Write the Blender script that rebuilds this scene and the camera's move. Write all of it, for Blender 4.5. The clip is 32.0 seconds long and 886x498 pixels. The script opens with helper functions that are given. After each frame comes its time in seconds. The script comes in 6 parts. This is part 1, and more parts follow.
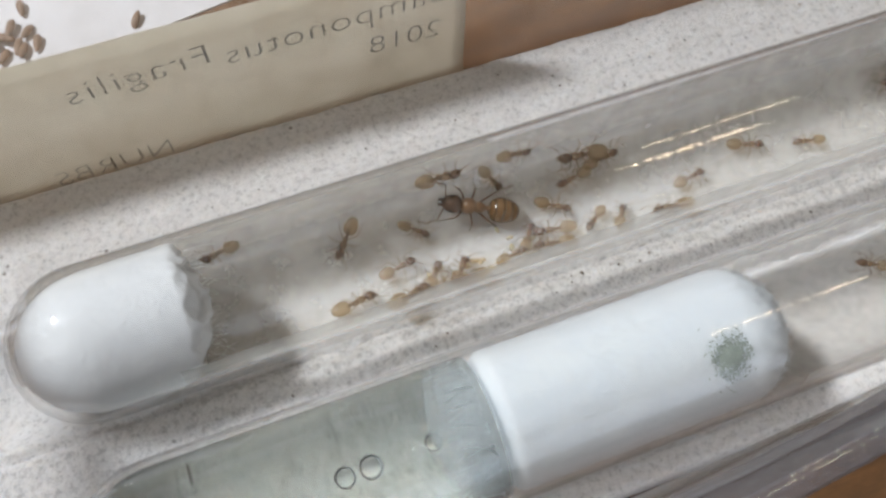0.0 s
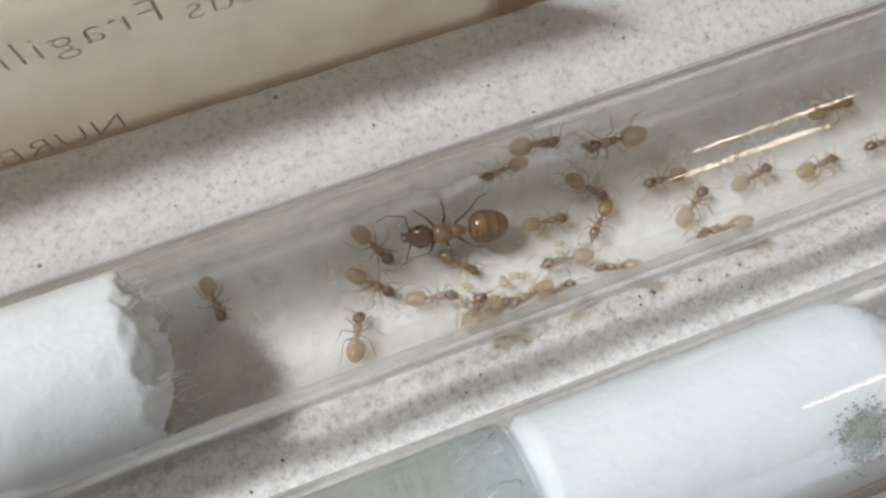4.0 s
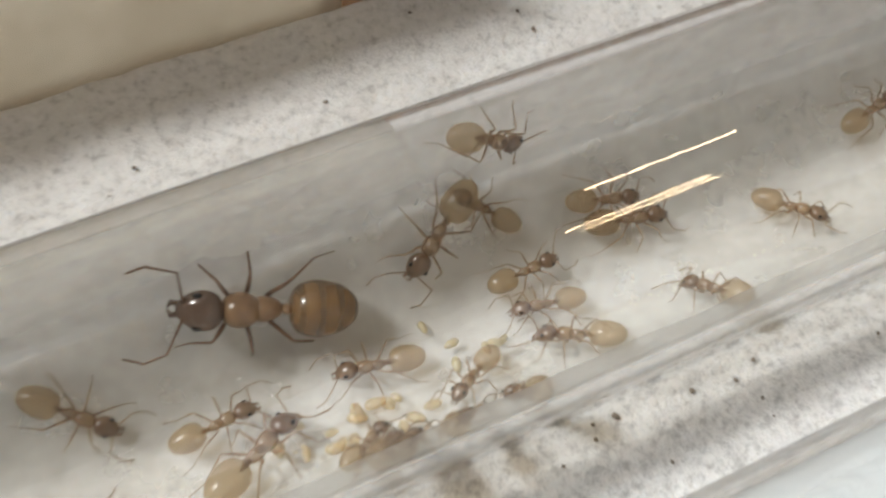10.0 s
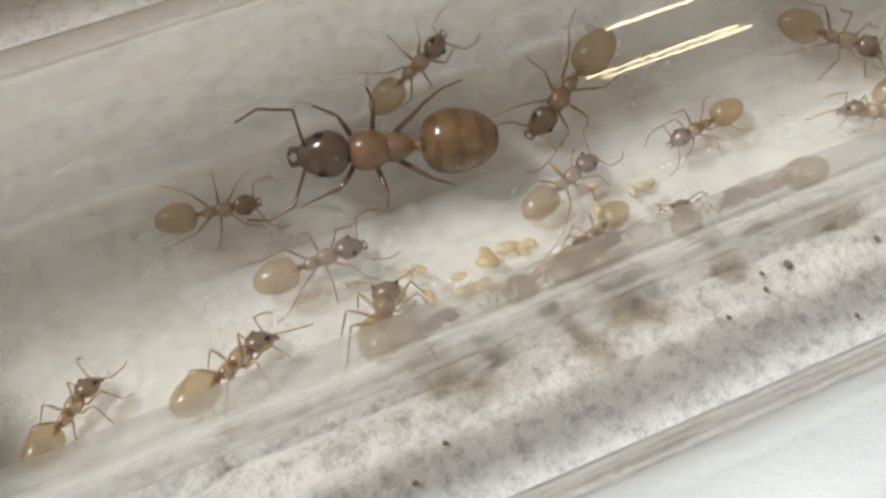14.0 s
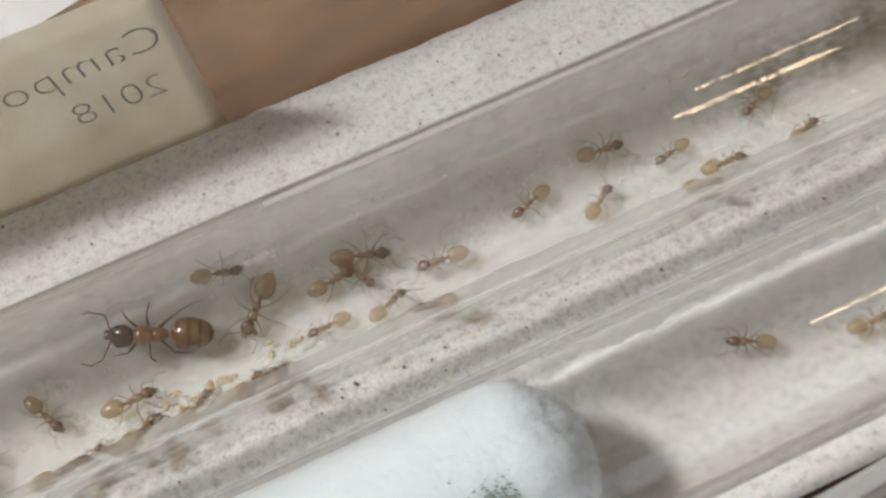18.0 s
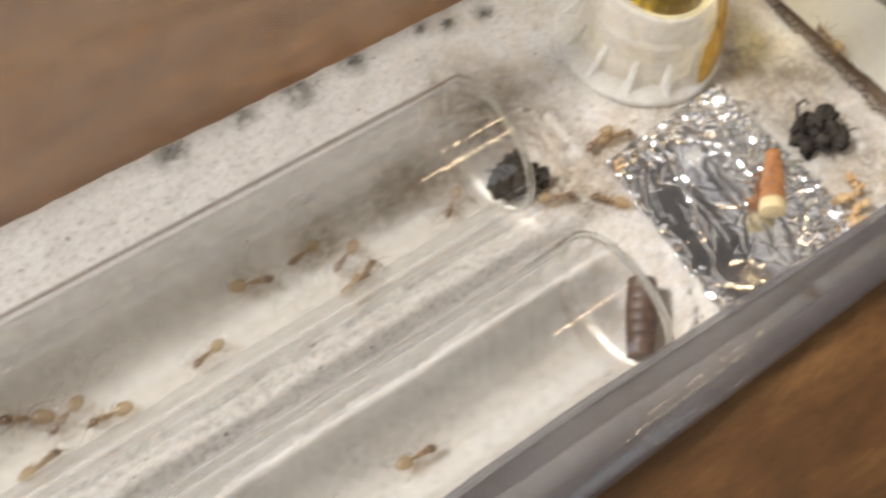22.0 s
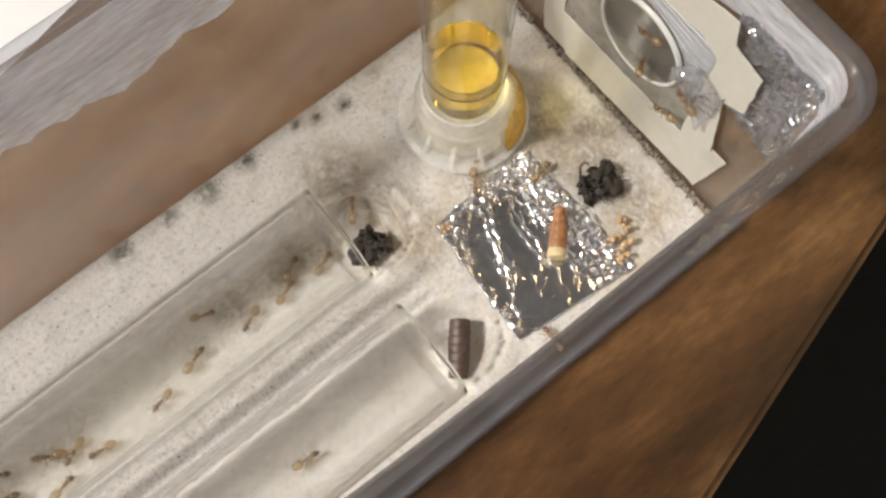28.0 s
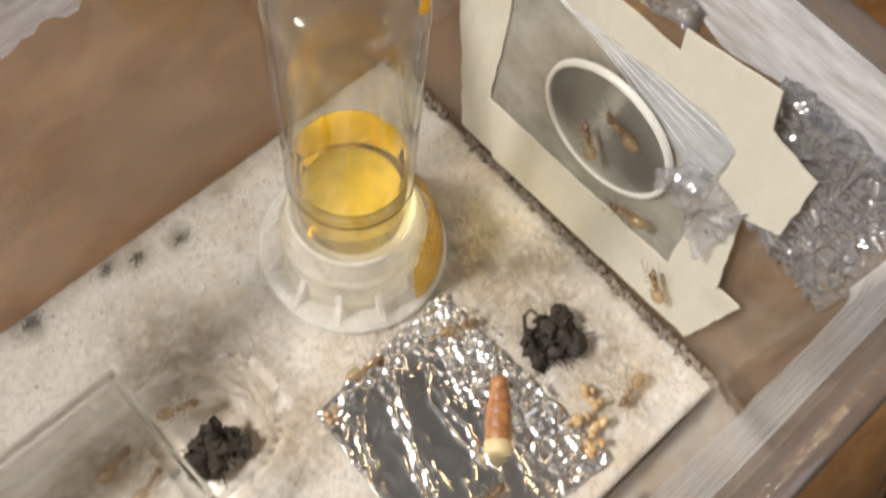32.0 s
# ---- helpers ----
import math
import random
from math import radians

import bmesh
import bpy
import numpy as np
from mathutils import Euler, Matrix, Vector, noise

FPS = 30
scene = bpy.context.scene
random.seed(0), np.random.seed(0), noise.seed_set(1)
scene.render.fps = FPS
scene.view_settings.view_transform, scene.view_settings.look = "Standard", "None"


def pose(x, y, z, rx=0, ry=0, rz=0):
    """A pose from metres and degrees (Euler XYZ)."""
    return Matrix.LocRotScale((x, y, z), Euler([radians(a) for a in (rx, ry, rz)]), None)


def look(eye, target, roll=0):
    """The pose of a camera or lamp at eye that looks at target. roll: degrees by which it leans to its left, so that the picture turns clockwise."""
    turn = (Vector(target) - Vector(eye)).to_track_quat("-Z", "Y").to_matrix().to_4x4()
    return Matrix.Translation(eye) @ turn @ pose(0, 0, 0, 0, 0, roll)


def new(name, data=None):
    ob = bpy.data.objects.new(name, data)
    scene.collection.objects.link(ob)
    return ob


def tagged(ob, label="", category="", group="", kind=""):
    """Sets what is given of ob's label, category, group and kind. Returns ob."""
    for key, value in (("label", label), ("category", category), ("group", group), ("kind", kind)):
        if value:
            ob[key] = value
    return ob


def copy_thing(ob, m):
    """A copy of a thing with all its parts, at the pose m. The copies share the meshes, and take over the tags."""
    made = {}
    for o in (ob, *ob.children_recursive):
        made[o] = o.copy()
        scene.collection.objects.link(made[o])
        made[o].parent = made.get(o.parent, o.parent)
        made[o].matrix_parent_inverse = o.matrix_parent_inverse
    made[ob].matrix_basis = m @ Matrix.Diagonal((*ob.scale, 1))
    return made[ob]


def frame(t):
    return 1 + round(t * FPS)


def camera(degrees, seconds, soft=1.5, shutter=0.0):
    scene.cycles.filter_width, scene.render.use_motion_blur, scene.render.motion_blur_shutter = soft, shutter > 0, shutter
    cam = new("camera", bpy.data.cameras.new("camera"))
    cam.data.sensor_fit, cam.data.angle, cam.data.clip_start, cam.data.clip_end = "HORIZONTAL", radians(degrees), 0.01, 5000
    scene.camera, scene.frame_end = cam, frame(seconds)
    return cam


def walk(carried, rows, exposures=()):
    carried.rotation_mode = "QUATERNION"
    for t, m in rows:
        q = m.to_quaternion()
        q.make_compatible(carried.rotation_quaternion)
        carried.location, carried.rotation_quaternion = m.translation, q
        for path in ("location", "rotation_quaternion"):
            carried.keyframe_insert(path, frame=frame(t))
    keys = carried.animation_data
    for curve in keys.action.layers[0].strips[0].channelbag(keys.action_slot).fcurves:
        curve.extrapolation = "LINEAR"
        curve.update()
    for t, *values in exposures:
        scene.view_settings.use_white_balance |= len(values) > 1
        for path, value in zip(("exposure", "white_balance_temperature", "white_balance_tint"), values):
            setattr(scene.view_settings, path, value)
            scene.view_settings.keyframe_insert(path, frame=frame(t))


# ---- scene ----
cam = camera(49.43, 32.0, soft=2.5, shutter=0.5)
PATH = [
    (0, (-0.12263, -0.04915, 0.12237), (-0.10434, -0.01262, 0.03110), 6.16),
    (0.5, (-0.12359, -0.04716, 0.12268), (-0.10403, -0.01096, 0.03154), 7.61),
    (1, (-0.12551, -0.04808, 0.12381), (-0.10510, -0.01142, 0.03304), 8.19),
    (1.5, (-0.12714, -0.04968, 0.12226), (-0.10619, -0.01220, 0.03195), 7.94),
    (2, (-0.12409, -0.04377, 0.11132), (-0.10277, -0.00694, 0.02083), 9.25),
    (4.5, (-0.11266, -0.02399, 0.09582), (-0.10083, 0.00151, -0.00015), 4.45),
    (5, (-0.11020, -0.02344, 0.08855), (-0.09938, 0.00422, -0.00693), 1.18),
    (5.5, (-0.11018, -0.02241, 0.08117), (-0.09954, 0.00587, -0.01416), 0.90),
    (6, (-0.11336, -0.02154, 0.07818), (-0.10006, 0.00623, -0.01696), 5.66),
    (6.5, (-0.11001, -0.02237, 0.07536), (-0.09904, 0.00714, -0.01956), 0.83),
    (7, (-0.10905, -0.02154, 0.07369), (-0.09875, 0.00734, -0.02149), 0.02),
    (7.5, (-0.10965, -0.02009, 0.07342), (-0.09767, 0.00823, -0.02173), 3.11),
    (8, (-0.10848, -0.01920, 0.07203), (-0.09686, 0.00941, -0.02309), 2.17),
    (8.5, (-0.10695, -0.01911, 0.07207), (-0.09417, 0.00966, -0.02285), 3.56),
    (9, (-0.10330, -0.01862, 0.07448), (-0.08833, 0.01035, -0.02005), 5.96),
    (9.5, (-0.10642, -0.02527, 0.06689), (-0.08412, 0.01449, -0.02211), 6.49),
    (10, (-0.10254, -0.01990, 0.05748), (-0.07724, 0.01819, -0.03145), 9.36),
    (10.5, (-0.09885, -0.01565, 0.04821), (-0.07674, 0.02035, -0.04243), 6.81),
    (11, (-0.09789, -0.01442, 0.04472), (-0.07485, 0.02120, -0.04583), 7.80),
    (11.5, (-0.09937, -0.01487, 0.04550), (-0.07676, 0.01889, -0.04588), 8.82),
    (12, (-0.10040, -0.01360, 0.04672), (-0.07782, 0.01913, -0.04504), 9.98),
    (12.5, (-0.10290, -0.01440, 0.04622), (-0.08484, 0.02233, -0.04502), 3.32),
    (13, (-0.10623, -0.01977, 0.04613), (-0.09600, 0.02186, -0.04422), -8.49),
    (13.5, (-0.10551, -0.02256, 0.04819), (-0.09732, 0.01547, -0.04394), -10.19),
    (14, (-0.10763, -0.02263, 0.04654), (-0.08889, 0.01696, -0.04336), 2.41),
    (14.5, (-0.10714, -0.02156, 0.04858), (-0.08864, 0.01969, -0.04061), 1.65),
    (16.5, (-0.10676, -0.02595, 0.07812), (-0.08819, 0.00671, -0.01455), 5.58),
    (17, (-0.09221, -0.02998, 0.08651), (-0.08272, 0.00313, -0.00737), -6.75),
    (17.5, (-0.08266, -0.03662, 0.08999), (-0.07421, 0.00275, -0.00154), -11.96),
    (18, (-0.07657, -0.04101, 0.09955), (-0.06727, -0.00307, 0.00749), -11.34),
    (18.5, (-0.07634, -0.04516, 0.10240), (-0.06546, -0.00732, 0.01048), -9.50),
    (19, (-0.07304, -0.04695, 0.10253), (-0.06160, -0.01146, 0.00974), -8.13),
    (19.5, (-0.06832, -0.05014, 0.10543), (-0.05625, -0.01588, 0.01226), -7.16),
    (20, (-0.06522, -0.05025, 0.11035), (-0.05063, -0.01463, 0.01806), -4.98),
    (20.5, (-0.06701, -0.04387, 0.11254), (-0.04622, -0.01060, 0.02057), 2.68),
    (21, (-0.06351, -0.04200, 0.10560), (-0.03492, -0.00703, 0.01638), 8.04),
    (21.5, (-0.05505, -0.04622, 0.10822), (-0.02433, -0.01250, 0.01923), 9.82),
    (22, (-0.05099, -0.04744, 0.11198), (-0.01888, -0.01512, 0.02297), 10.62),
    (22.5, (-0.03265, -0.05180, 0.11930), (0.00463, -0.01847, 0.03270), 10.37),
    (23, (-0.02459, -0.05351, 0.12259), (0.01591, -0.01807, 0.03830), 8.61),
    (23.5, (-0.02135, -0.04310, 0.10891), (0.02383, 0.00055, 0.03111), 5.64),
    (24, (-0.02632, -0.04690, 0.11360), (0.01901, -0.00164, 0.03681), 4.59),
    (24.5, (-0.02693, -0.05065, 0.13195), (0.01644, -0.00818, 0.05247), 3.59),
    (25, (-0.02046, -0.04613, 0.15023), (0.01683, -0.01721, 0.06207), 8.05),
    (25.5, (-0.01944, -0.04398, 0.15323), (0.01389, -0.02109, 0.06177), 11.75),
    (26, (-0.01918, -0.04274, 0.15856), (0.01052, -0.02103, 0.06557), 11.97),
    (26.5, (-0.02018, -0.03650, 0.16598), (0.00464, -0.01895, 0.07072), 14.36),
    (28.5, (-0.01118, -0.05048, 0.17633), (0.00314, -0.03020, 0.07946), -3.53),
    (29, (-0.01019, -0.04771, 0.17920), (0.00748, -0.02535, 0.08334), -1.15),
    (29.5, (-0.00870, -0.04376, 0.17855), (0.01298, -0.02300, 0.08316), 5.91),
    (30, (-0.01226, -0.04372, 0.17444), (0.01224, -0.02264, 0.07981), 8.83),
    (30.5, (-0.00517, -0.04041, 0.15172), (0.01998, -0.01916, 0.05730), 9.42),
    (31, (-0.00118, -0.03803, 0.13640), (0.02395, -0.01713, 0.04190), 9.78),
    (31.5, (0.00419, -0.02884, 0.12841), (0.02835, -0.01314, 0.03265), 15.77),
    (32, (0.00339, -0.03252, 0.12127), (0.03372, -0.00941, 0.02882), 10.97),
]
walk(cam, [(t, look(eye, target, roll)) for t, eye, target, roll in PATH],
     exposures=[(0, 0.29, 5780, 11), (2, 0.26, 5780, 11), (5, 0.37, 5900, 10), (9, 0.40, 6050, 9), (12, 0.45, 6150, 9), (14, 0.44, 6150, 9), (18, 0.28, 6030, 10), (19, 0.48, 6050, 11), (20, 0.42, 6080, 11), (21, 0.53, 6120, 11), (22, 0.54, 6450, 13), (23, 0.57, 6600, 12), (24, 0.35, 6720, 13), (25, 0.37, 6650, 12), (26, 0.45, 6650, 12), (28.5, 0.33, 6600, 12), (30, 0.26, 6620, 12), (31, 0.57, 6780, 12), (32, 0.51, 6780, 12)])

# ---------------------------------------------------------------- light
CM = 0.01
scene.cycles.transparent_max_bounces = 32  # many thin clear layers lie behind one another
world = bpy.data.worlds.new("world")
scene.world = world
world.use_nodes = True
world.node_tree.nodes["Background"].inputs["Color"].default_value = (0.5, 0.55, 0.62, 1)
world.node_tree.nodes["Background"].inputs["Strength"].default_value = 0.18


def area_lamp(name, eye, target, size, power, colour):
    data = bpy.data.lights.new(name, "AREA")
    data.shape, data.size, data.energy, data.color = "DISK", size, power, colour
    ob = new(name, data)
    ob.matrix_world = look(eye, target)
    return ob


LAMP = Vector((-1.17, 0.76, 1.56))
area_lamp("ceiling_lamp_light", LAMP, (-0.08, 0, 0), 0.30, 41, (1.0, 0.965, 0.90))
for bulb in ((0.80, -0.75), (0.75, -0.66), (0.76, -0.07)):
    tube_lamp = area_lamp("ceiling_bulb_light", (*bulb, 1.56), (*bulb, 0.0), 0.33, 0.9, (1.0, 0.72, 0.40))
    tube_lamp.data.shape, tube_lamp.data.size_y = "RECTANGLE", 0.035
    tube_lamp.matrix_world = pose(*bulb, 1.56)
# unseen cool fill lamp, added on the camera side to soften shadows
fill = area_lamp("cool_fill_light", (0.3, -1.78, 0.75), (0.0, 0.0, 0.0), 1.1, 4.5, (0.86, 0.93, 1.0))
fill.data.shape, fill.data.size_y = "RECTANGLE", 1.0

# ---------------------------------------------------------------- materials


def nodes_of(name):
    m = bpy.data.materials.new(name)
    m.use_nodes = True
    nt = m.node_tree
    b = nt.nodes["Principled BSDF"]
    return m, nt, b


def coords(nt, scale=(1, 1, 1), kind="Object"):
    tc = nt.nodes.new("ShaderNodeTexCoord")
    mp = nt.nodes.new("ShaderNodeMapping")
    mp.inputs["Scale"].default_value = scale
    nt.links.new(tc.outputs[kind], mp.inputs["Vector"])
    return mp.outputs["Vector"]


def noise_tex(nt, vec, scale, detail=4.0, rough=0.55):
    n = nt.nodes.new("ShaderNodeTexNoise")
    n.inputs["Scale"].default_value, n.inputs["Detail"].default_value = scale, detail
    n.inputs["Roughness"].default_value = rough
    nt.links.new(vec, n.inputs["Vector"])
    return n.outputs["Fac"]


def ramp(nt, fac, stops):
    r = nt.nodes.new("ShaderNodeValToRGB")
    while len(r.color_ramp.elements) < len(stops):
        r.color_ramp.elements.new(0.5)
    for e, (p, c) in zip(r.color_ramp.elements, stops):
        e.position, e.color = p, (*c, 1) if len(c) == 3 else c
    nt.links.new(fac, r.inputs["Fac"])
    return r.outputs["Color"]


def mix(nt, fac, a, b, mode="MIX"):
    m = nt.nodes.new("ShaderNodeMix")
    m.data_type, m.blend_type = "RGBA", mode
    for sock, v in ((m.inputs[0], fac), (m.inputs[6], a), (m.inputs[7], b)):
        if isinstance(v, (int, float)):
            sock.default_value = v
        elif isinstance(v, tuple):
            sock.default_value = (*v, 1)
        else:
            nt.links.new(v, sock)
    return m.outputs[2]


def bump(nt, b, fac, strength=0.4, distance=0.0005):
    n = nt.nodes.new("ShaderNodeBump")
    n.inputs["Strength"].default_value, n.inputs["Distance"].default_value = strength, distance
    nt.links.new(fac, n.inputs["Height"])
    nt.links.new(n.outputs["Normal"], b.inputs["Normal"])


def plain(name, colour, rough=0.5, metal=0.0, grain=0.0, scale=400.0, relief=0.0, spec=0.5):
    m, nt, b = nodes_of(name)
    b.inputs["Roughness"].default_value, b.inputs["Metallic"].default_value = rough, metal
    b.inputs["Specular IOR Level"].default_value = spec
    if grain:
        v = coords(nt)
        f = noise_tex(nt, v, scale)
        g = noise_tex(nt, v, scale * 0.13, 3)
        lo, hi = [tuple(max(0, c * (1 + s * grain)) for c in colour) for s in (-1, 1)]
        c = mix(nt, 0.4, ramp(nt, f, [(0.3, lo), (0.7, hi)]), ramp(nt, g, [(0.35, lo), (0.65, hi)]))
        nt.links.new(c, b.inputs["Base Color"])
        if relief:
            bump(nt, b, f, 0.5, relief)
    else:
        b.inputs["Base Color"].default_value = (*colour, 1)
    return m


def plaster_material():
    m, nt, b = nodes_of("plaster")
    v = coords(nt)
    big = noise_tex(nt, v, 55, 5)
    mid = noise_tex(nt, v, 1050, 6, 0.75)
    fine = noise_tex(nt, v, 2400, 3, 0.7)
    base = ramp(nt, big, [(0.3, (0.70, 0.68, 0.655)), (0.62, (0.80, 0.785, 0.765))])
    grain = ramp(nt, mid, [(0.33, (0.40, 0.385, 0.37)), (0.47, (0.73, 0.715, 0.695)), (0.72, (0.90, 0.885, 0.87))])
    c = mix(nt, 0.7, base, grain)
    vo = nt.nodes.new("ShaderNodeTexVoronoi")
    vo.inputs["Scale"].default_value = 430
    nt.links.new(v, vo.inputs["Vector"])
    gmask = ramp(nt, noise_tex(nt, v, 210, 3), [(0.58, (0, 0, 0)), (0.66, (1, 1, 1))])
    speck = ramp(nt, vo.outputs["Distance"], [(0.05, (1, 1, 1)), (0.16, (0, 0, 0))])
    c = mix(nt, mix(nt, 1.0, speck, gmask, "MULTIPLY"), c, (0.20, 0.175, 0.15))
    sep = nt.nodes.new("ShaderNodeSeparateXYZ")
    nt.links.new(v, sep.inputs[0])

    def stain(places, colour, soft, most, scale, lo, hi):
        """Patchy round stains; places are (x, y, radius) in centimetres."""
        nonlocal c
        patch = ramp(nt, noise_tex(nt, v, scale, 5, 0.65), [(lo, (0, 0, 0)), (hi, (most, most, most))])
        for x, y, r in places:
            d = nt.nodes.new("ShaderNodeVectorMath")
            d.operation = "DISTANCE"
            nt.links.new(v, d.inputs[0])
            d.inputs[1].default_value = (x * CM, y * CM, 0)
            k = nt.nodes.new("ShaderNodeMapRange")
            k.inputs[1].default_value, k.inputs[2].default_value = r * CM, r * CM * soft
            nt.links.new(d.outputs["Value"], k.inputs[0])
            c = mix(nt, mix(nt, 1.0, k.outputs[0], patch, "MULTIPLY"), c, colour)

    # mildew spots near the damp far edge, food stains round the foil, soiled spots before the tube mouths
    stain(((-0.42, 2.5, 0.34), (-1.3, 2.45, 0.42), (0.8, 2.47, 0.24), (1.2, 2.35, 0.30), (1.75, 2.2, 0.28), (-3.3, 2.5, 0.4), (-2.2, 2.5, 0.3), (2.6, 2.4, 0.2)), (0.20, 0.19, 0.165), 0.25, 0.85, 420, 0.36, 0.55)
    stain(((0.6, -0.3, 1.1), (0.6, -2.7, 1.0), (5.0, -2.0, 1.1), (-0.9, 0.2, 1.0), (1.0, 1.0, 0.8)), (0.42, 0.345, 0.265), 0.3, 0.75, 260, 0.42, 0.66)
    stain(((3.6, -3.7, 1.3), (5.1, -3.2, 1.0), (1.3, -0.9, 0.7), (4.4, -0.9, 0.8), (5.4, 0.6, 1.0)), (0.62, 0.47, 0.29), 0.3, 0.6, 150, 0.42, 0.62)
    strip = nt.nodes.new("ShaderNodeMath")
    strip.operation, strip.inputs[1].default_value, strip.inputs[2].default_value = "COMPARE", -0.0133, 0.0048
    nt.links.new(sep.outputs["Y"], strip.inputs[0])
    spots = ramp(nt, noise_tex(nt, v, 1000, 5, 0.75), [(0.50, (0, 0, 0)), (0.64, (0.45, 0.45, 0.45))])
    c = mix(nt, mix(nt, 1.0, strip.outputs[0], spots, "MULTIPLY"), c, (0.30, 0.29, 0.28))
    feed = nt.nodes.new("ShaderNodeMapRange")
    feed.inputs[1].default_value, feed.inputs[2].default_value = -0.015, 0.02
    nt.links.new(sep.outputs["X"], feed.inputs[0])
    soil = ramp(nt, noise_tex(nt, v, 130, 6, 0.7), [(0.44, (0, 0, 0)), (0.68, (0.75, 0.75, 0.75))])
    c = mix(nt, mix(nt, 1.0, feed.outputs[0], soil, "MULTIPLY"), c, (0.60, 0.53, 0.42))
    # base tone also turns greyer along x, from -5 to 1 cm
    dulled = nt.nodes.new("ShaderNodeMapRange")
    dulled.inputs[1].default_value, dulled.inputs[2].default_value = -0.05, 0.01
    dulled.inputs[4].default_value = 0.20
    nt.links.new(sep.outputs["X"], dulled.inputs[0])
    c = mix(nt, dulled.outputs[0], c, (0.47, 0.435, 0.385))
    grit = ramp(nt, noise_tex(nt, v, 900, 4, 0.7), [(0.52, (0, 0, 0)), (0.70, (0.55, 0.55, 0.55))])
    c = mix(nt, mix(nt, 1.0, feed.outputs[0], grit, "MULTIPLY"), c, (0.36, 0.30, 0.23))
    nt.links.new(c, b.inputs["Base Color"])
    b.inputs["Roughness"].default_value = 0.85
    b.inputs["Specular IOR Level"].default_value = 0.25
    b.inputs["Subsurface Weight"].default_value = 0.55
    b.inputs["Subsurface Radius"].default_value = (0.0015, 0.0013, 0.0011)
    b.inputs["Subsurface Scale"].default_value = 1.0
    bump(nt, b, mix(nt, 0.5, mid, fine), 0.8, 0.0006)
    return m


def wood_material(name, a, b2, c2, scale=30.0):
    m, nt, b = nodes_of(name)
    v = coords(nt, (0.3, 1.0, 1.0))
    w = noise_tex(nt, v, scale * 1.6, 6, 0.7)
    f = noise_tex(nt, coords(nt, (0.3, 1, 1)), scale * 17, 4, 0.65)
    c = ramp(nt, w, [(0.28, a), (0.5, b2), (0.72, c2)])
    c = mix(nt, ramp(nt, f, [(0.35, (0, 0, 0)), (0.7, (0.5, 0.5, 0.5))]), c, tuple(x * 0.45 for x in a))
    nt.links.new(c, b.inputs["Base Color"])
    b.inputs["Roughness"].default_value = 0.38
    bump(nt, b, f, 0.08, 0.0002)
    return m


def glass_material(name, colour=(1, 1, 1), ior=1.45, rough=0.0):
    m = bpy.data.materials.new(name)
    m.use_nodes = True
    nt = m.node_tree
    nt.nodes.remove(nt.nodes["Principled BSDF"])
    g = nt.nodes.new("ShaderNodeBsdfGlass")
    g.inputs["Color"].default_value, g.inputs["IOR"].default_value = (*colour, 1), ior
    g.inputs["Roughness"].default_value = rough
    nt.links.new(g.outputs[0], nt.nodes["Material Output"].inputs["Surface"])
    return m


def film_material(name, tint=(1, 1, 1), gloss=0.05, haze=0.0, haze_colour=(0.8, 0.83, 0.9), streak=0.0, shine=0.04, edge=0.9, back=0.5, power=4.0):
    """Thin clear plastic: see-through with a gloss that grows at grazing angles and a patchy white haze."""
    m = bpy.data.materials.new(name)
    m.use_nodes = True
    nt = m.node_tree
    nt.nodes.remove(nt.nodes["Principled BSDF"])
    tr = nt.nodes.new("ShaderNodeBsdfTransparent")
    tr.inputs["Color"].default_value = (*tint, 1)
    gl = nt.nodes.new("ShaderNodeBsdfGlossy")
    gl.inputs["Roughness"].default_value = gloss
    lw = nt.nodes.new("ShaderNodeLayerWeight")
    pw = nt.nodes.new("ShaderNodeMath")
    pw.operation = "POWER"
    pw.inputs[1].default_value = power
    nt.links.new(lw.outputs["Facing"], pw.inputs[0])
    fr = nt.nodes.new("ShaderNodeMapRange")
    fr.inputs[3].default_value, fr.inputs[4].default_value = shine, edge
    nt.links.new(pw.outputs[0], fr.inputs[0])
    m1 = nt.nodes.new("ShaderNodeMixShader")
    nt.links.new(fr.outputs[0], m1.inputs[0])
    last = tr.outputs[0]
    if haze:
        di = nt.nodes.new("ShaderNodeBsdfDiffuse")
        di.inputs["Color"].default_value = (*haze_colour, 1)
        tl = nt.nodes.new("ShaderNodeBsdfTranslucent")
        tl.inputs["Color"].default_value = (*haze_colour, 1)
        ad = nt.nodes.new("ShaderNodeMixShader")
        ad.inputs[0].default_value = back
        nt.links.new(di.outputs[0], ad.inputs[1])
        nt.links.new(tl.outputs[0], ad.inputs[2])
        m2 = nt.nodes.new("ShaderNodeMixShader")
        v = coords(nt, (1, 1, 1 + streak))
        f = noise_tex(nt, v, 160, 5, 0.65)
        r = nt.nodes.new("ShaderNodeMapRange")
        r.inputs[1].default_value, r.inputs[2].default_value = 0.3, 0.75
        r.inputs[3].default_value, r.inputs[4].default_value = haze * 0.55, min(1.0, haze * 1.4)
        nt.links.new(f, r.inputs[0])
        nt.links.new(r.outputs[0], m2.inputs[0])
        nt.links.new(last, m2.inputs[1])
        nt.links.new(ad.outputs[0], m2.inputs[2])
        last = m2.outputs[0]
    nt.links.new(last, m1.inputs[1])
    nt.links.new(gl.outputs[0], m1.inputs[2])
    nt.links.new(m1.outputs[0], nt.nodes["Material Output"].inputs["Surface"])
    return m


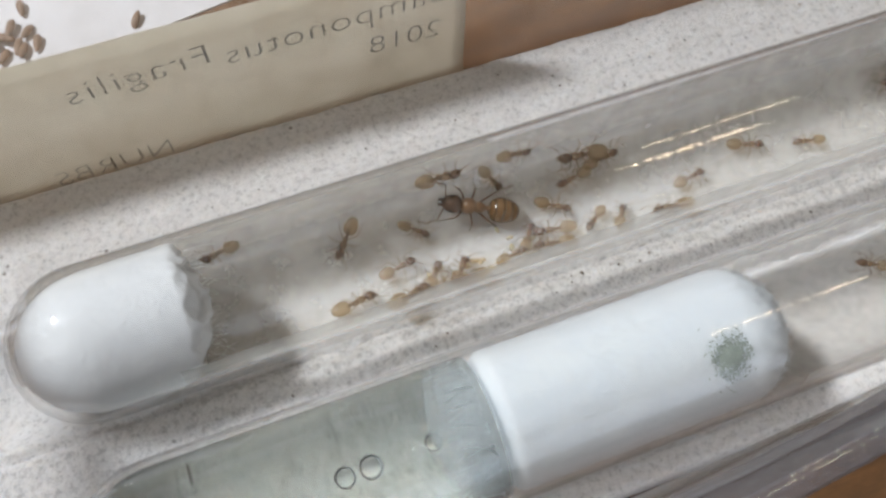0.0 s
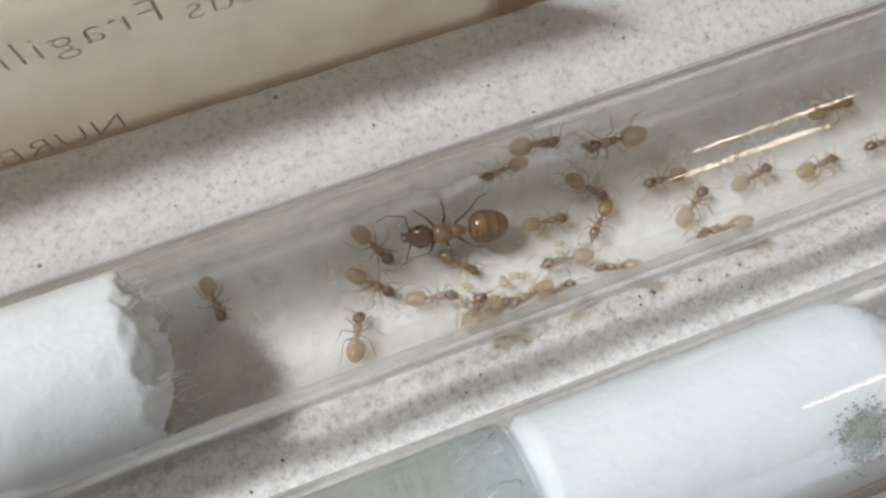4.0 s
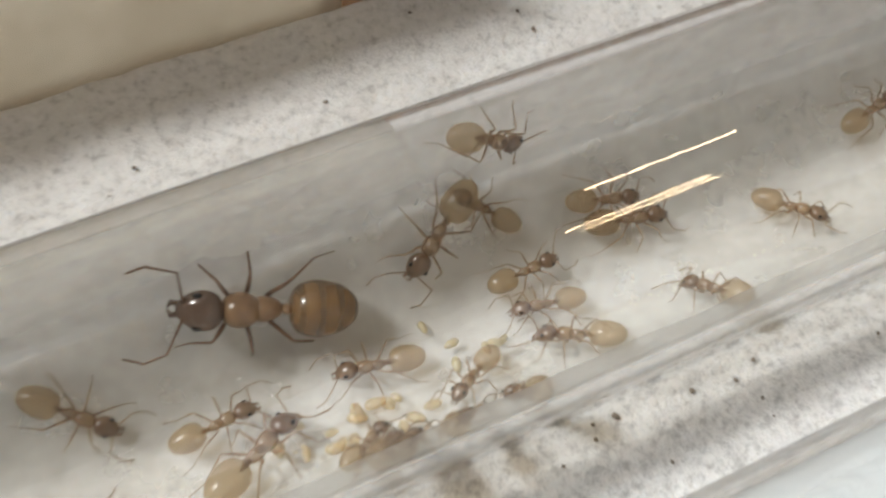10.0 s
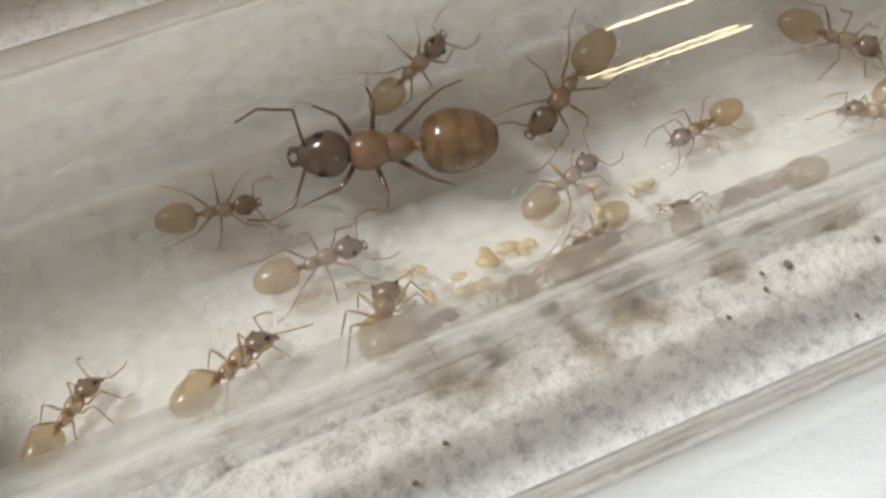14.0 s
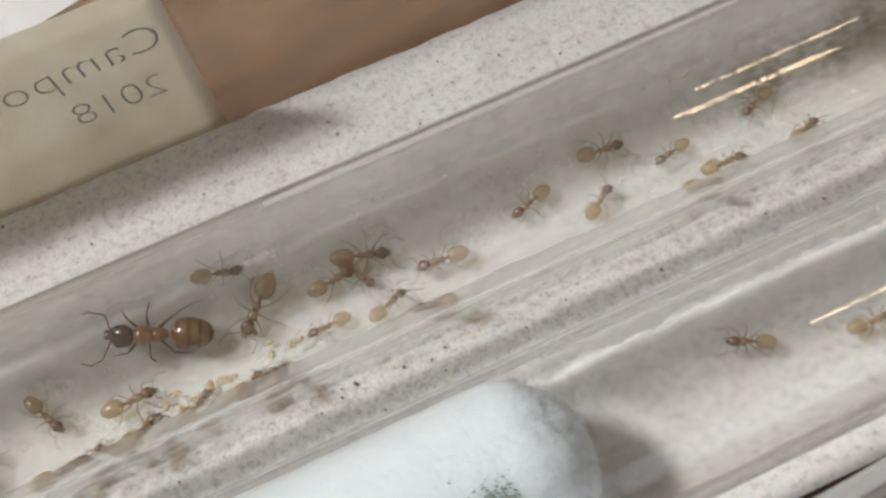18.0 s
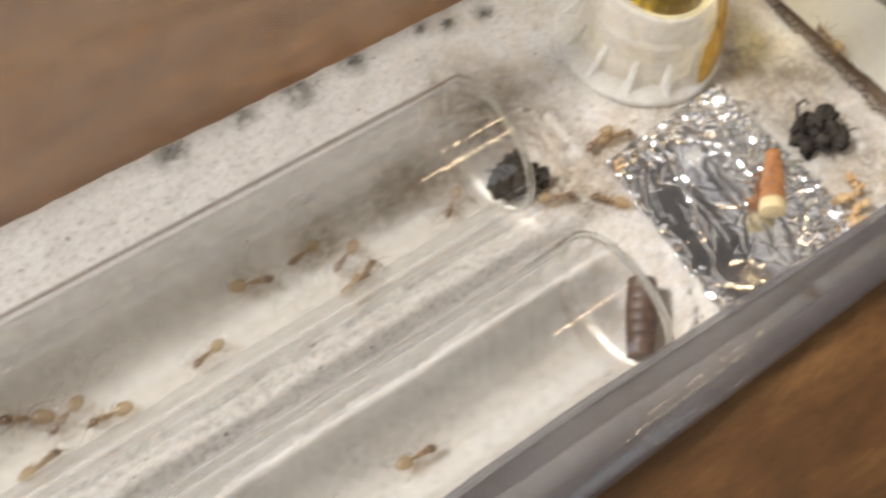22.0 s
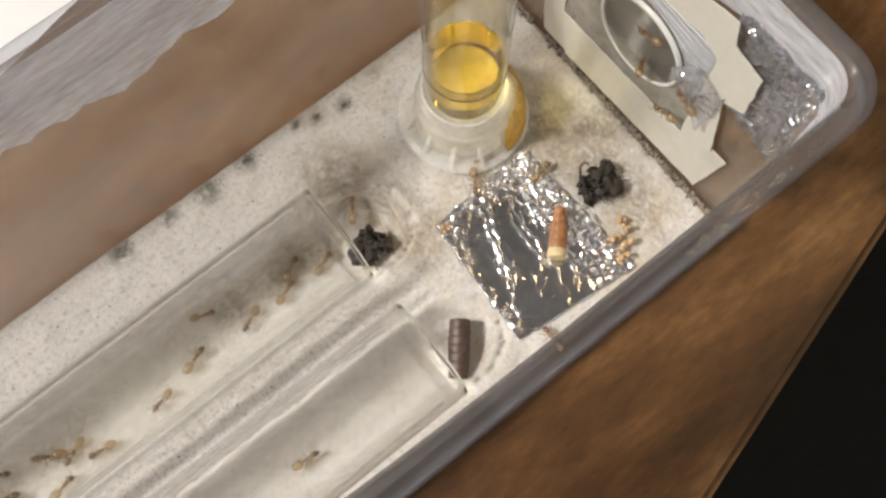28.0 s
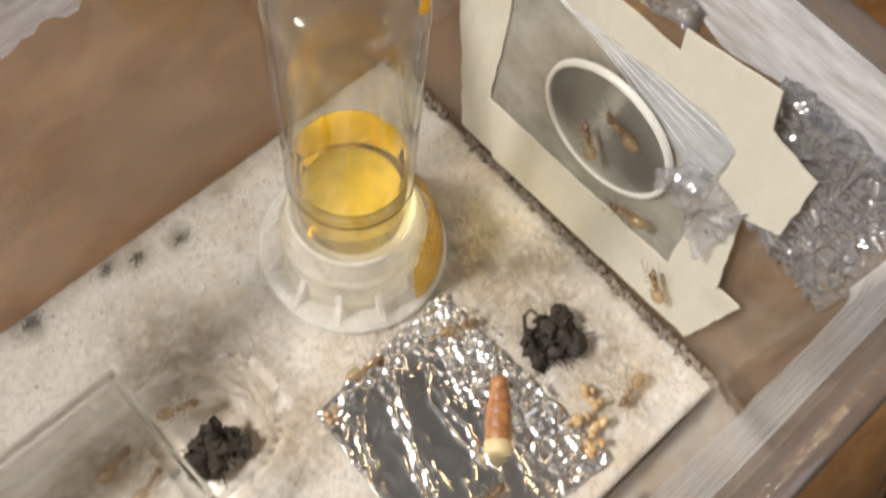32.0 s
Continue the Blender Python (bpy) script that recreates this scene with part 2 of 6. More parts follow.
def smudge_material(name, colour, reach):
    """A thin patchy smear that thins out to nothing at reach metres from its middle."""
    m = bpy.data.materials.new(name)
    m.use_nodes = True
    nt = m.node_tree
    nt.nodes.remove(nt.nodes["Principled BSDF"])
    v = coords(nt)
    d = nt.nodes.new("ShaderNodeVectorMath")
    d.operation = "LENGTH"
    nt.links.new(v, d.inputs[0])
    k = nt.nodes.new("ShaderNodeMapRange")
    k.inputs[1].default_value, k.inputs[2].default_value = reach, reach * 0.15
    nt.links.new(d.outputs["Value"], k.inputs[0])
    patch = ramp(nt, noise_tex(nt, coords(nt, kind="Generated"), 7, 6, 0.7), [(0.38, (0, 0, 0)), (0.72, (0.8, 0.8, 0.8))])
    fac = mix(nt, 1.0, k.outputs[0], patch, "MULTIPLY")
    di, tr, mx = (nt.nodes.new(n) for n in ("ShaderNodeBsdfDiffuse", "ShaderNodeBsdfTransparent", "ShaderNodeMixShader"))
    di.inputs["Color"].default_value = (*colour, 1)
    nt.links.new(fac, mx.inputs[0])
    nt.links.new(tr.outputs[0], mx.inputs[1])
    nt.links.new(di.outputs[0], mx.inputs[2])
    nt.links.new(mx.outputs[0], nt.nodes["Material Output"].inputs["Surface"])
    return m


def tape_material(name, thin, tone=1.0):
    m, nt, b = nodes_of(name)
    v = coords(nt)
    f = noise_tex(nt, v, 700, 4, 0.6)
    g = noise_tex(nt, coords(nt, (1, 6, 0.6)), 90, 3)
    c = mix(nt, 0.5, ramp(nt, f, [(0.3, tuple(tone * q for q in (0.80, 0.775, 0.675))), (0.7, tuple(tone * q for q in (0.88, 0.855, 0.765)))]), ramp(nt, g, [(0.3, tuple(tone * q for q in (0.79, 0.765, 0.665))), (0.7, tuple(tone * q for q in (0.89, 0.865, 0.775)))]))
    soil = ramp(nt, noise_tex(nt, v, 70, 5, 0.7), [(0.5, (0, 0, 0)), (0.75, (0.5, 0.5, 0.5))])
    c = mix(nt, soil, c, tuple(tone * q for q in (0.60, 0.55, 0.45)))
    nt.links.new(c, b.inputs["Base Color"])
    b.inputs["Roughness"].default_value = 0.6
    bump(nt, b, f, 0.4, 0.0002)
    tl = nt.nodes.new("ShaderNodeBsdfTranslucent")
    nt.links.new(c, tl.inputs["Color"])
    mx = nt.nodes.new("ShaderNodeMixShader")
    mx.inputs[0].default_value = thin
    nt.links.new(b.outputs[0], mx.inputs[1])
    nt.links.new(tl.outputs[0], mx.inputs[2])
    nt.links.new(mx.outputs[0], nt.nodes["Material Output"].inputs["Surface"])
    return m


def body_material(name, a, b2, rough=0.22, sss=0.35, band=0.0, clear=0.0):
    """Waxy, half see-through insect skin; band: darker rings along the body."""
    m, nt, b = nodes_of(name)
    v = coords(nt)
    f = noise_tex(nt, v, 900, 3)
    c = ramp(nt, f, [(0.35, a), (0.65, b2)])
    if band:
        w = nt.nodes.new("ShaderNodeTexWave")
        w.inputs["Scale"].default_value = band
        w.inputs["Distortion"].default_value = 1.2
        nt.links.new(v, w.inputs["Vector"])
        c = mix(nt, ramp(nt, w.outputs["Fac"], [(0.5, (0, 0, 0)), (0.9, (0.5, 0.5, 0.5))]), c, tuple(x * 0.5 for x in a))
    nt.links.new(c, b.inputs["Base Color"])
    b.inputs["Roughness"].default_value = rough
    b.inputs["Specular IOR Level"].default_value = 1.0
    b.inputs["Subsurface Weight"].default_value = sss
    b.inputs["Subsurface Radius"].default_value = (0.0012, 0.0007, 0.0003)
    b.inputs["Subsurface Scale"].default_value = 1.0
    if clear:
        tr = nt.nodes.new("ShaderNodeBsdfTransparent")
        tr.inputs["Color"].default_value = (1.0, 0.92, 0.78, 1)
        mx = nt.nodes.new("ShaderNodeMixShader")
        mx.inputs[0].default_value = clear
        nt.links.new(b.outputs[0], mx.inputs[1])
        nt.links.new(tr.outputs[0], mx.inputs[2])
        nt.links.new(mx.outputs[0], nt.nodes["Material Output"].inputs["Surface"])
    return m


def foil_material(name, lo, hi):
    m, nt, b = nodes_of(name)
    v = coords(nt)
    f = noise_tex(nt, v, 260, 5, 0.6)
    c = ramp(nt, noise_tex(nt, v, 500, 3), [(0.4, (0.72, 0.73, 0.76)), (0.7, (0.87, 0.88, 0.91))])
    nt.links.new(c, b.inputs["Base Color"])
    b.inputs["Metallic"].default_value = 1.0
    r = nt.nodes.new("ShaderNodeMapRange")
    r.inputs[3].default_value, r.inputs[4].default_value = lo, hi
    nt.links.new(f, r.inputs[0])
    nt.links.new(r.outputs[0], b.inputs["Roughness"])
    # fine creases over the soft dimples
    e = nt.nodes.new("ShaderNodeTexVoronoi")
    e.feature = "DISTANCE_TO_EDGE"
    e.inputs["Scale"].default_value = 330
    warp = nt.nodes.new("ShaderNodeVectorMath")
    warp.operation = "MULTIPLY_ADD"
    w = nt.nodes.new("ShaderNodeTexNoise")
    w.inputs["Scale"].default_value = 220
    nt.links.new(v, w.inputs["Vector"])
    nt.links.new(w.outputs["Color"], warp.inputs[0])
    warp.inputs[1].default_value = (0.004, 0.004, 0.004)
    nt.links.new(v, warp.inputs[2])
    nt.links.new(warp.outputs[0], e.inputs["Vector"])
    h = nt.nodes.new("ShaderNodeMapRange")
    h.inputs[2].default_value, h.inputs[3].default_value, h.inputs[4].default_value = 0.12, 0.5, 0.0
    nt.links.new(e.outputs["Distance"], h.inputs[0])
    add = nt.nodes.new("ShaderNodeMath")
    nt.links.new(f, add.inputs[0])
    nt.links.new(h.outputs[0], add.inputs[1])
    bump(nt, b, add.outputs[0], 0.08, 0.0004)
    return m


def cotton_material(name, colour, sss=0.6):
    m, nt, b = nodes_of(name)
    v = coords(nt)
    f = noise_tex(nt, v, 900, 6, 0.75)
    g = noise_tex(nt, v, 120, 3)
    lo = tuple(c * k for c, k in zip(colour, (0.89, 0.90, 0.92)))
    c = mix(nt, 0.5, ramp(nt, f, [(0.3, lo), (0.7, colour)]), ramp(nt, g, [(0.3, lo), (0.7, colour)]))
    nt.links.new(c, b.inputs["Base Color"])
    b.inputs["Roughness"].default_value = 0.95
    b.inputs["Specular IOR Level"].default_value = 0.1
    b.inputs["Subsurface Weight"].default_value = sss
    b.inputs["Subsurface Radius"].default_value = (0.003, 0.003, 0.003)
    b.inputs["Subsurface Scale"].default_value = 1.0
    bump(nt, b, f, 0.6, 0.0007)
    return m


PLASTER = plaster_material()
WOOD = wood_material("table_wood", (0.052, 0.021, 0.007), (0.145, 0.066, 0.021), (0.29, 0.15, 0.055))
GLASS = film_material("tube_glass", (0.972, 0.970, 0.962), 0.02, 0.0, shine=0.06, power=2.2)
CLOUDED = film_material("clouded_glass", (1.0, 1.0, 0.995), 0.3, 0.34, (0.93, 0.915, 0.88), shine=0.0, edge=0.03, back=0.1)
CLOUDTHIN = film_material("faintly_clouded_glass", (1.0, 1.0, 0.995), 0.3, 0.2, (0.90, 0.89, 0.87), shine=0.0, edge=0.03, back=0.1)
DROPLETS = film_material("condensation", (0.985, 0.985, 0.98), 0.3, 0.46, (0.96, 0.955, 0.94), shine=0.0, edge=0.03, back=0.8)
INNERGLASS = film_material("wet_inner_glass", (0.975, 0.973, 0.967), 0.03, 0.0, shine=0.0, edge=0.4)
LIPGLASS = glass_material("lip_glass", (0.99, 1.0, 0.99), 1.47)
WATER = glass_material("water", (0.74, 0.765, 0.755), 1.33)
SYRUP = glass_material("sugar_syrup", (0.97, 0.85, 0.29), 1.34)
MILKY = film_material("milky_plastic", (0.96, 0.96, 0.95), 0.3, 0.82, (0.95, 0.945, 0.93), shine=0.02, edge=0.12, back=0.5)
VIAL = film_material("vial_glass", (0.985, 0.985, 0.975), 0.015, 0.015, shine=0.028, power=4.0)
BUBBLE = glass_material("air_bubble", (1, 1, 1), 0.78)
# warm haze colour stands in for the lit brown table seen through the walls
PLASTIC = film_material("lit_haze_plastic", (0.965, 0.965, 0.965), 0.06, 0.145, (0.88, 0.69, 0.52))
COAT = film_material("dried_coating", (0.90, 0.91, 0.93), 0.25, 0.78, (0.84, 0.86, 0.92), 5.0, back=0.3)
RIMP = film_material("rim_plastic", (0.88, 0.885, 0.90), 0.05, 0.12)
WINDOWFILM = film_material("grey_film", (0.75, 0.75, 0.72), 0.25, 0.5, (0.60, 0.60, 0.56))
SMEAR = film_material("clear_glue", (0.95, 0.95, 0.97), 0.10, 0.16, (0.86, 0.89, 0.95), shine=0.16)
TAPE = tape_material("masking_tape", 0.22, 0.84)
LABELTAPE = tape_material("label_tape", 0.82)
FOIL = foil_material("aluminium_foil", 0.06, 0.20)
FLAPFILM = film_material("creased_film", (0.80, 0.81, 0.84), 0.2, 0.42, (0.80, 0.82, 0.86), 4.0)
CREASE = plain("film_fold", (0.72, 0.73, 0.75), 0.35, 0, 0.1, 600)
CORNERFILM = film_material("crumpled_clear_film", (0.72, 0.73, 0.77), 0.07, 0.16, (0.80, 0.83, 0.90), shine=0.34)
PENCIL = plain("pencil", (0.27, 0.27, 0.26), 0.6, 0, 0.3, 900)
COTTON = cotton_material("cotton", (0.86, 0.885, 0.90), 0.35)
WETCOTTON = cotton_material("wet_cotton", (0.88, 0.93, 0.965), 0.7)
FRINGE = film_material("soaked_fringe", (0.99, 0.99, 0.99), 0.5, 0.15, (0.93, 0.95, 0.96), shine=0.0, edge=0.02, back=0.6)
MOULD = plain("green_mould", (0.36, 0.41, 0.36), 0.95, 0, 0.4, 600, 0.0004)
MOULDDARK = plain("dark_mould", (0.17, 0.16, 0.14), 0.95, 0, 0.5, 600)
WHITEPLASTIC = plain("white_plastic", (0.66, 0.655, 0.635), 0.35, 0, 0.03, 200)
PAPER = plain("white_paper", (0.82, 0.82, 0.83), 0.8, 0, 0.03, 150)
SEED = plain("seed_husk", (0.27, 0.17, 0.10), 0.6, 0, 0.4, 500, 0.0003)
MEAL = body_material("mealworm_skin", (0.24, 0.085, 0.022), (0.42, 0.18, 0.05), 0.5, 0.2)
MEALEND = plain("mealworm_inside", (0.62, 0.50, 0.28), 0.6, 0, 0.2, 700, 0.0003)
DARKSKIN = body_material("dried_skin", (0.045, 0.022, 0.014), (0.10, 0.05, 0.032), 0.55, 0.1)
SOILBIT = body_material("damp_soil", (0.50, 0.46, 0.38), (0.68, 0.65, 0.58), 0.35, 0.2, 0, 0.15)
BLACKBIT = plain("dried_insect", (0.052, 0.044, 0.036), 0.85, 0, 0.7, 900, 0.0008, 0.25)
AMBERBIT = body_material("shed_skin", (0.58, 0.38, 0.19), (0.70, 0.52, 0.32), 0.2, 0.3, 0, 0.3)
REFRACTEDAMBER = film_material("refracted_amber", (1.0, 0.78, 0.3), 0.05, 0.5, (0.95, 0.62, 0.06))
ORANGEPATCH = film_material("orange_patch", (0.97, 0.80, 0.38), 0.1, 0.38, (0.88, 0.60, 0.16))
MESHWIRE = plain("steel_mesh", (0.42, 0.42, 0.40), 0.4, 0.8, 0.1, 800)
DARKGAP = plain("dirt", (0.21, 0.175, 0.14), 0.9, 0, 0.5, 300, 0.0005)
WALLPAINT = plain("wall_paint", (0.24, 0.225, 0.205), 0.8, 0, 0.03, 20)
CEILINGPAINT = plain("ceiling_paint", (0.58, 0.58, 0.57), 0.8, 0, 0.03, 20)
CARPET = plain("dark_floor", (0.012, 0.013, 0.011), 0.9, 0, 0.3, 60)
W_BODY = body_material("worker_skin", (0.215, 0.13, 0.07), (0.29, 0.185, 0.105), 0.29, 0.1, 0, 0.50)
W_GASTER = body_material("worker_gaster_skin", (0.27, 0.19, 0.105), (0.34, 0.25, 0.145), 0.29, 0.1, 0, 0.62)
W_HEAD = body_material("worker_head_skin", (0.15, 0.085, 0.047), (0.21, 0.127, 0.074), 0.29, 0.1, 0, 0.32)
W_LEG = body_material("worker_leg_skin", (0.24, 0.155, 0.095), (0.33, 0.22, 0.14), 0.3, 0.1, 0, 0.48)
Q_HEAD = body_material("queen_head_skin", (0.10, 0.058, 0.036), (0.15, 0.09, 0.056), 0.14, 0.1)
Q_THORAX = body_material("queen_thorax_skin", (0.24, 0.135, 0.062), (0.33, 0.195, 0.095), 0.28, 0.15, 0, 0.15)
Q_GASTER = body_material("queen_gaster_skin", (0.20, 0.112, 0.045), (0.27, 0.16, 0.066), 0.24, 0.1, 260.0, 0.24)
Q_LEG = body_material("queen_leg_skin", (0.11, 0.06, 0.032), (0.16, 0.09, 0.05), 0.25, 0.15)
LARVA = body_material("larva_skin", (0.56, 0.49, 0.33), (0.66, 0.59, 0.42), 0.3, 0.3, 0, 0.66)
SMUDGE = smudge_material("brown_smudge", (0.30, 0.235, 0.16), 0.006)
STAIN = smudge_material("soil_stain", (0.37, 0.31, 0.23), 0.0092)
SCRAP = body_material("scrap_skin", (0.50, 0.44, 0.27), (0.60, 0.54, 0.36), 0.4, 0.2, 0, 0.35)
EYE = plain("insect_eye", (0.012, 0.010, 0.008), 0.15)

# ---------------------------------------------------------------- building helpers (lengths in centimetres)


def part(name, bm, material, parent=None, label="", smooth=True, shadow=True):
    bm.normal_update()
    me = bpy.data.meshes.new(name)
    bmesh.ops.scale(bm, vec=(CM, CM, CM), verts=bm.verts)
    bm.to_mesh(me)
    bm.free()
    if smooth:
        me.polygons.foreach_set("use_smooth", [True] * len(me.polygons))
    me.materials.append(material)
    ob = new(name, me)
    if parent is not None:
        ob.parent = parent
    if label:
        ob["label"] = label
    ob.visible_shadow = shadow
    return ob


def empty(name, m=None):
    ob = new(name)
    ob.empty_display_size = 0.01
    if m is not None:
        ob.matrix_basis = m
    return ob


def at(x, y, z, rx=0, ry=0, rz=0):
    return pose(x * CM, y * CM, z * CM, rx, ry, rz)


def grid(bm, rows):
    """Quads between rows of points; rows of equal length."""
    vs = [[bm.verts.new(p) for p in r] for r in rows]
    for a, b in zip(vs, vs[1:]):
        for i in range(len(a) - 1):
            bm.faces.new((a[i], a[i + 1], b[i + 1], b[i]))
    return vs


def lathe(bm, profile, seg=48, m=Matrix(), crisp=True):
    """Turns (radius, height) pairs round the z axis."""
    rings = []
    dense = [profile[0]]
    for (r0, h0), (r1, h1) in zip(profile, profile[1:]):
        d = math.hypot(r1 - r0, h1 - h0)
        if d > 0.12 and crisp:
            u = 0.02 / d
            dense += [(r0 + (r1 - r0) * u, h0 + (h1 - h0) * u), (r1 - (r1 - r0) * u, h1 - (h1 - h0) * u)]
        dense.append((r1, h1))
    for r, h in dense:
        if r < 1e-6:
            rings.append([bm.verts.new(m @ Vector((0, 0, h)))])
        else:
            rings.append([bm.verts.new(m @ Vector((r * math.cos(2 * math.pi * k / seg), r * math.sin(2 * math.pi * k / seg), h))) for k in range(seg)])
    for a, b in zip(rings, rings[1:]):
        for k in range(seg):
            j = (k + 1) % seg
            if len(a) == 1 and len(b) == 1:
                continue
            if len(a) == 1:
                bm.faces.new((a[0], b[k], b[j]))
            elif len(b) == 1:
                bm.faces.new((a[k], b[0], a[j]))
            else:
                bm.faces.new((a[k], b[k], b[j], a[j]))
    return rings


ALONG_X = Matrix(((0, 0, 1, 0), (1, 0, 0, 0), (0, 1, 0, 0), (0, 0, 0, 1)))


def sweep(bm, pts, radii, seg=6):
    """A round rod along points."""
    pts = [Vector(p) for p in pts]
    rings = []
    for i, p in enumerate(pts):
        d = (pts[min(i + 1, len(pts) - 1)] - pts[max(i - 1, 0)]).normalized()
        a = d.cross(Vector((0.31, 0.17, 0.93))).normalized()
        b = d.cross(a)
        r = radii[i] if isinstance(radii, (list, tuple)) else radii
        rings.append([bm.verts.new(p + r * (math.cos(2 * math.pi * k / seg) * a + math.sin(2 * math.pi * k / seg) * b)) for k in range(seg)])
    for a, b in zip(rings, rings[1:]):
        for k in range(seg):
            j = (k + 1) % seg
            bm.faces.new((a[k], a[j], b[j], b[k]))
    bm.faces.new(rings[0][::-1])
    bm.faces.new(rings[-1])


def egg(bm, centre, size, seg=14, rings=9, bulge=0.0, rot=None):
    """An egg with half axes size; bulge shifts the widest ring along x."""
    c = Vector(centre)
    rows = []
    for i in range(rings + 1):
        u = math.pi * i / rings
        x = -math.cos(u)
        r = math.sin(u) * (1 + bulge * x)
        rows.append([Vector((x * size[0], r * size[1] * math.cos(2 * math.pi * k / seg), r * size[2] * math.sin(2 * math.pi * k / seg))) for k in range(seg)])
    vs = []
    for i, row in enumerate(rows):
        if i in (0, rings):
            p = row[0]
            vs.append([bm.verts.new(c + (rot @ p if rot else p))])
        else:
            vs.append([bm.verts.new(c + (rot @ p if rot else p)) for p in row])
    for a, b in zip(vs, vs[1:]):
        for k in range(seg):
            j = (k + 1) % seg
            if len(a) == 1:
                bm.faces.new((a[0], b[j], b[k]))
            elif len(b) == 1:
                bm.faces.new((a[k], a[j], b[0]))
            else:
                bm.faces.new((a[k], a[j], b[j], b[k]))


def slab(bm, pts, thick, up=Vector((0, 0, 1))):
    """A flat piece with the outline pts and a thickness along up."""
    lo = [bm.verts.new(Vector(p)) for p in pts]
    hi = [bm.verts.new(Vector(p) + thick * up) for p in pts]
    bm.faces.new(lo[::-1])
    bm.faces.new(hi)
    n = len(pts)
    for k in range(n):
        j = (k + 1) % n
        bm.faces.new((lo[k], lo[j], hi[j], hi[k]))
    bmesh.ops.recalc_face_normals(bm, faces=bm.faces)


def block(bm, lo, hi):
    slab(bm, [(lo[0], lo[1], lo[2]), (hi[0], lo[1], lo[2]), (hi[0], hi[1], lo[2]), (lo[0], hi[1], lo[2])], hi[2] - lo[2])


def hash_noise(x, y, z=0.0):
    return noise.noise(Vector((x, y, z)))


# ---------------------------------------------------------------- the room and the table
TABLE_Z = -1.0


def room():
    lo, hi, t = (-190, -180, -75), (210, 190, 170), 8
    for name, a, b in (("wall_west", (lo[0] - t, lo[1], lo[2]), (lo[0], hi[1], hi[2])), ("wall_east", (hi[0], lo[1], lo[2]), (hi[0] + t, hi[1], hi[2])),
                       ("wall_north", (lo[0], hi[1], lo[2]), (hi[0], hi[1] + t, hi[2]))):
        bm = bmesh.new()
        block(bm, a, b)
        tagged(part(name, bm, WALLPAINT, smooth=False), "plain painted room wall", "wall", kind="structure")
    # opening cut behind the added fill lamp
    bm = bmesh.new()
    y0, y1 = lo[1] - t, lo[1]
    wx0, wx1, wz0, wz1 = -28, 88, 22, 128
    for a, b in (((lo[0], y0, lo[2]), (wx0, y1, hi[2])), ((wx1, y0, lo[2]), (hi[0], y1, hi[2])), ((wx0, y0, lo[2]), (wx1, y1, wz0)), ((wx0, y0, wz1), (wx1, y1, hi[2]))):
        block(bm, a, b)
    tagged(part("wall_south", bm, WALLPAINT, smooth=False), "plain painted room wall with an opening behind the fill lamp", "wall", kind="structure")
    bm = bmesh.new()
    block(bm, (lo[0], lo[1], hi[2]), (hi[0], hi[1], hi[2] + t))
    tagged(part("ceiling", bm, CEILINGPAINT, smooth=False), "plain white ceiling", "ceiling", kind="structure")
    bm = bmesh.new()
    block(bm, (lo[0], lo[1], lo[2] - t), (hi[0], hi[1], lo[2]))
    tagged(part("floor", bm, CARPET, smooth=False), "dark floor below the table", "floor", kind="structure")


def table():
    t = empty("table", at(0, 0, TABLE_Z))
    tagged(t, "brown wooden table with a worn straight edge", "table")
    bm = bmesh.new()
    ex = Vector((7.75, 2.05, 0)).normalized()
    ey = Vector((-ex.y, ex.x, 0))
    o = Vector((11.8, -5.42, 0))
    outline = [o - ex * 70, o + ex * 45, o + ex * 45 + ey * 75, o - ex * 70 + ey * 75]
    slab(bm, [p + Vector((0, 0, -2.4)) for p in outline], 2.4)
    bmesh.ops.bevel(bm, geom=bm.edges[:], offset=0.18, segments=3, affect="EDGES")
    part("tabletop", bm, WOOD, t, smooth=False)
    for u, w in ((-62, 6), (38, 6), (-62, 68), (38, 68)):
        bm = bmesh.new()
        p = o + ex * u + ey * w
        block(bm, (p.x - 2.5, p.y - 2.5, -73.99), (p.x + 2.5, p.y + 2.5, -2.41))
        part("leg", bm, WOOD, t, smooth=False)


# ---------------------------------------------------------------- the plastic box
X0, X1 = -17.6, 5.82
BASE_Z, RIM_Z, DRAFT, NEAR_DRAFT = -0.85, 5.75, 0.078, 0.022
WALL = 0.16


def far_y(x):
    return 2.68 - 0.008 * x


def near_y(x):
    return -4.04 - 0.004 * x


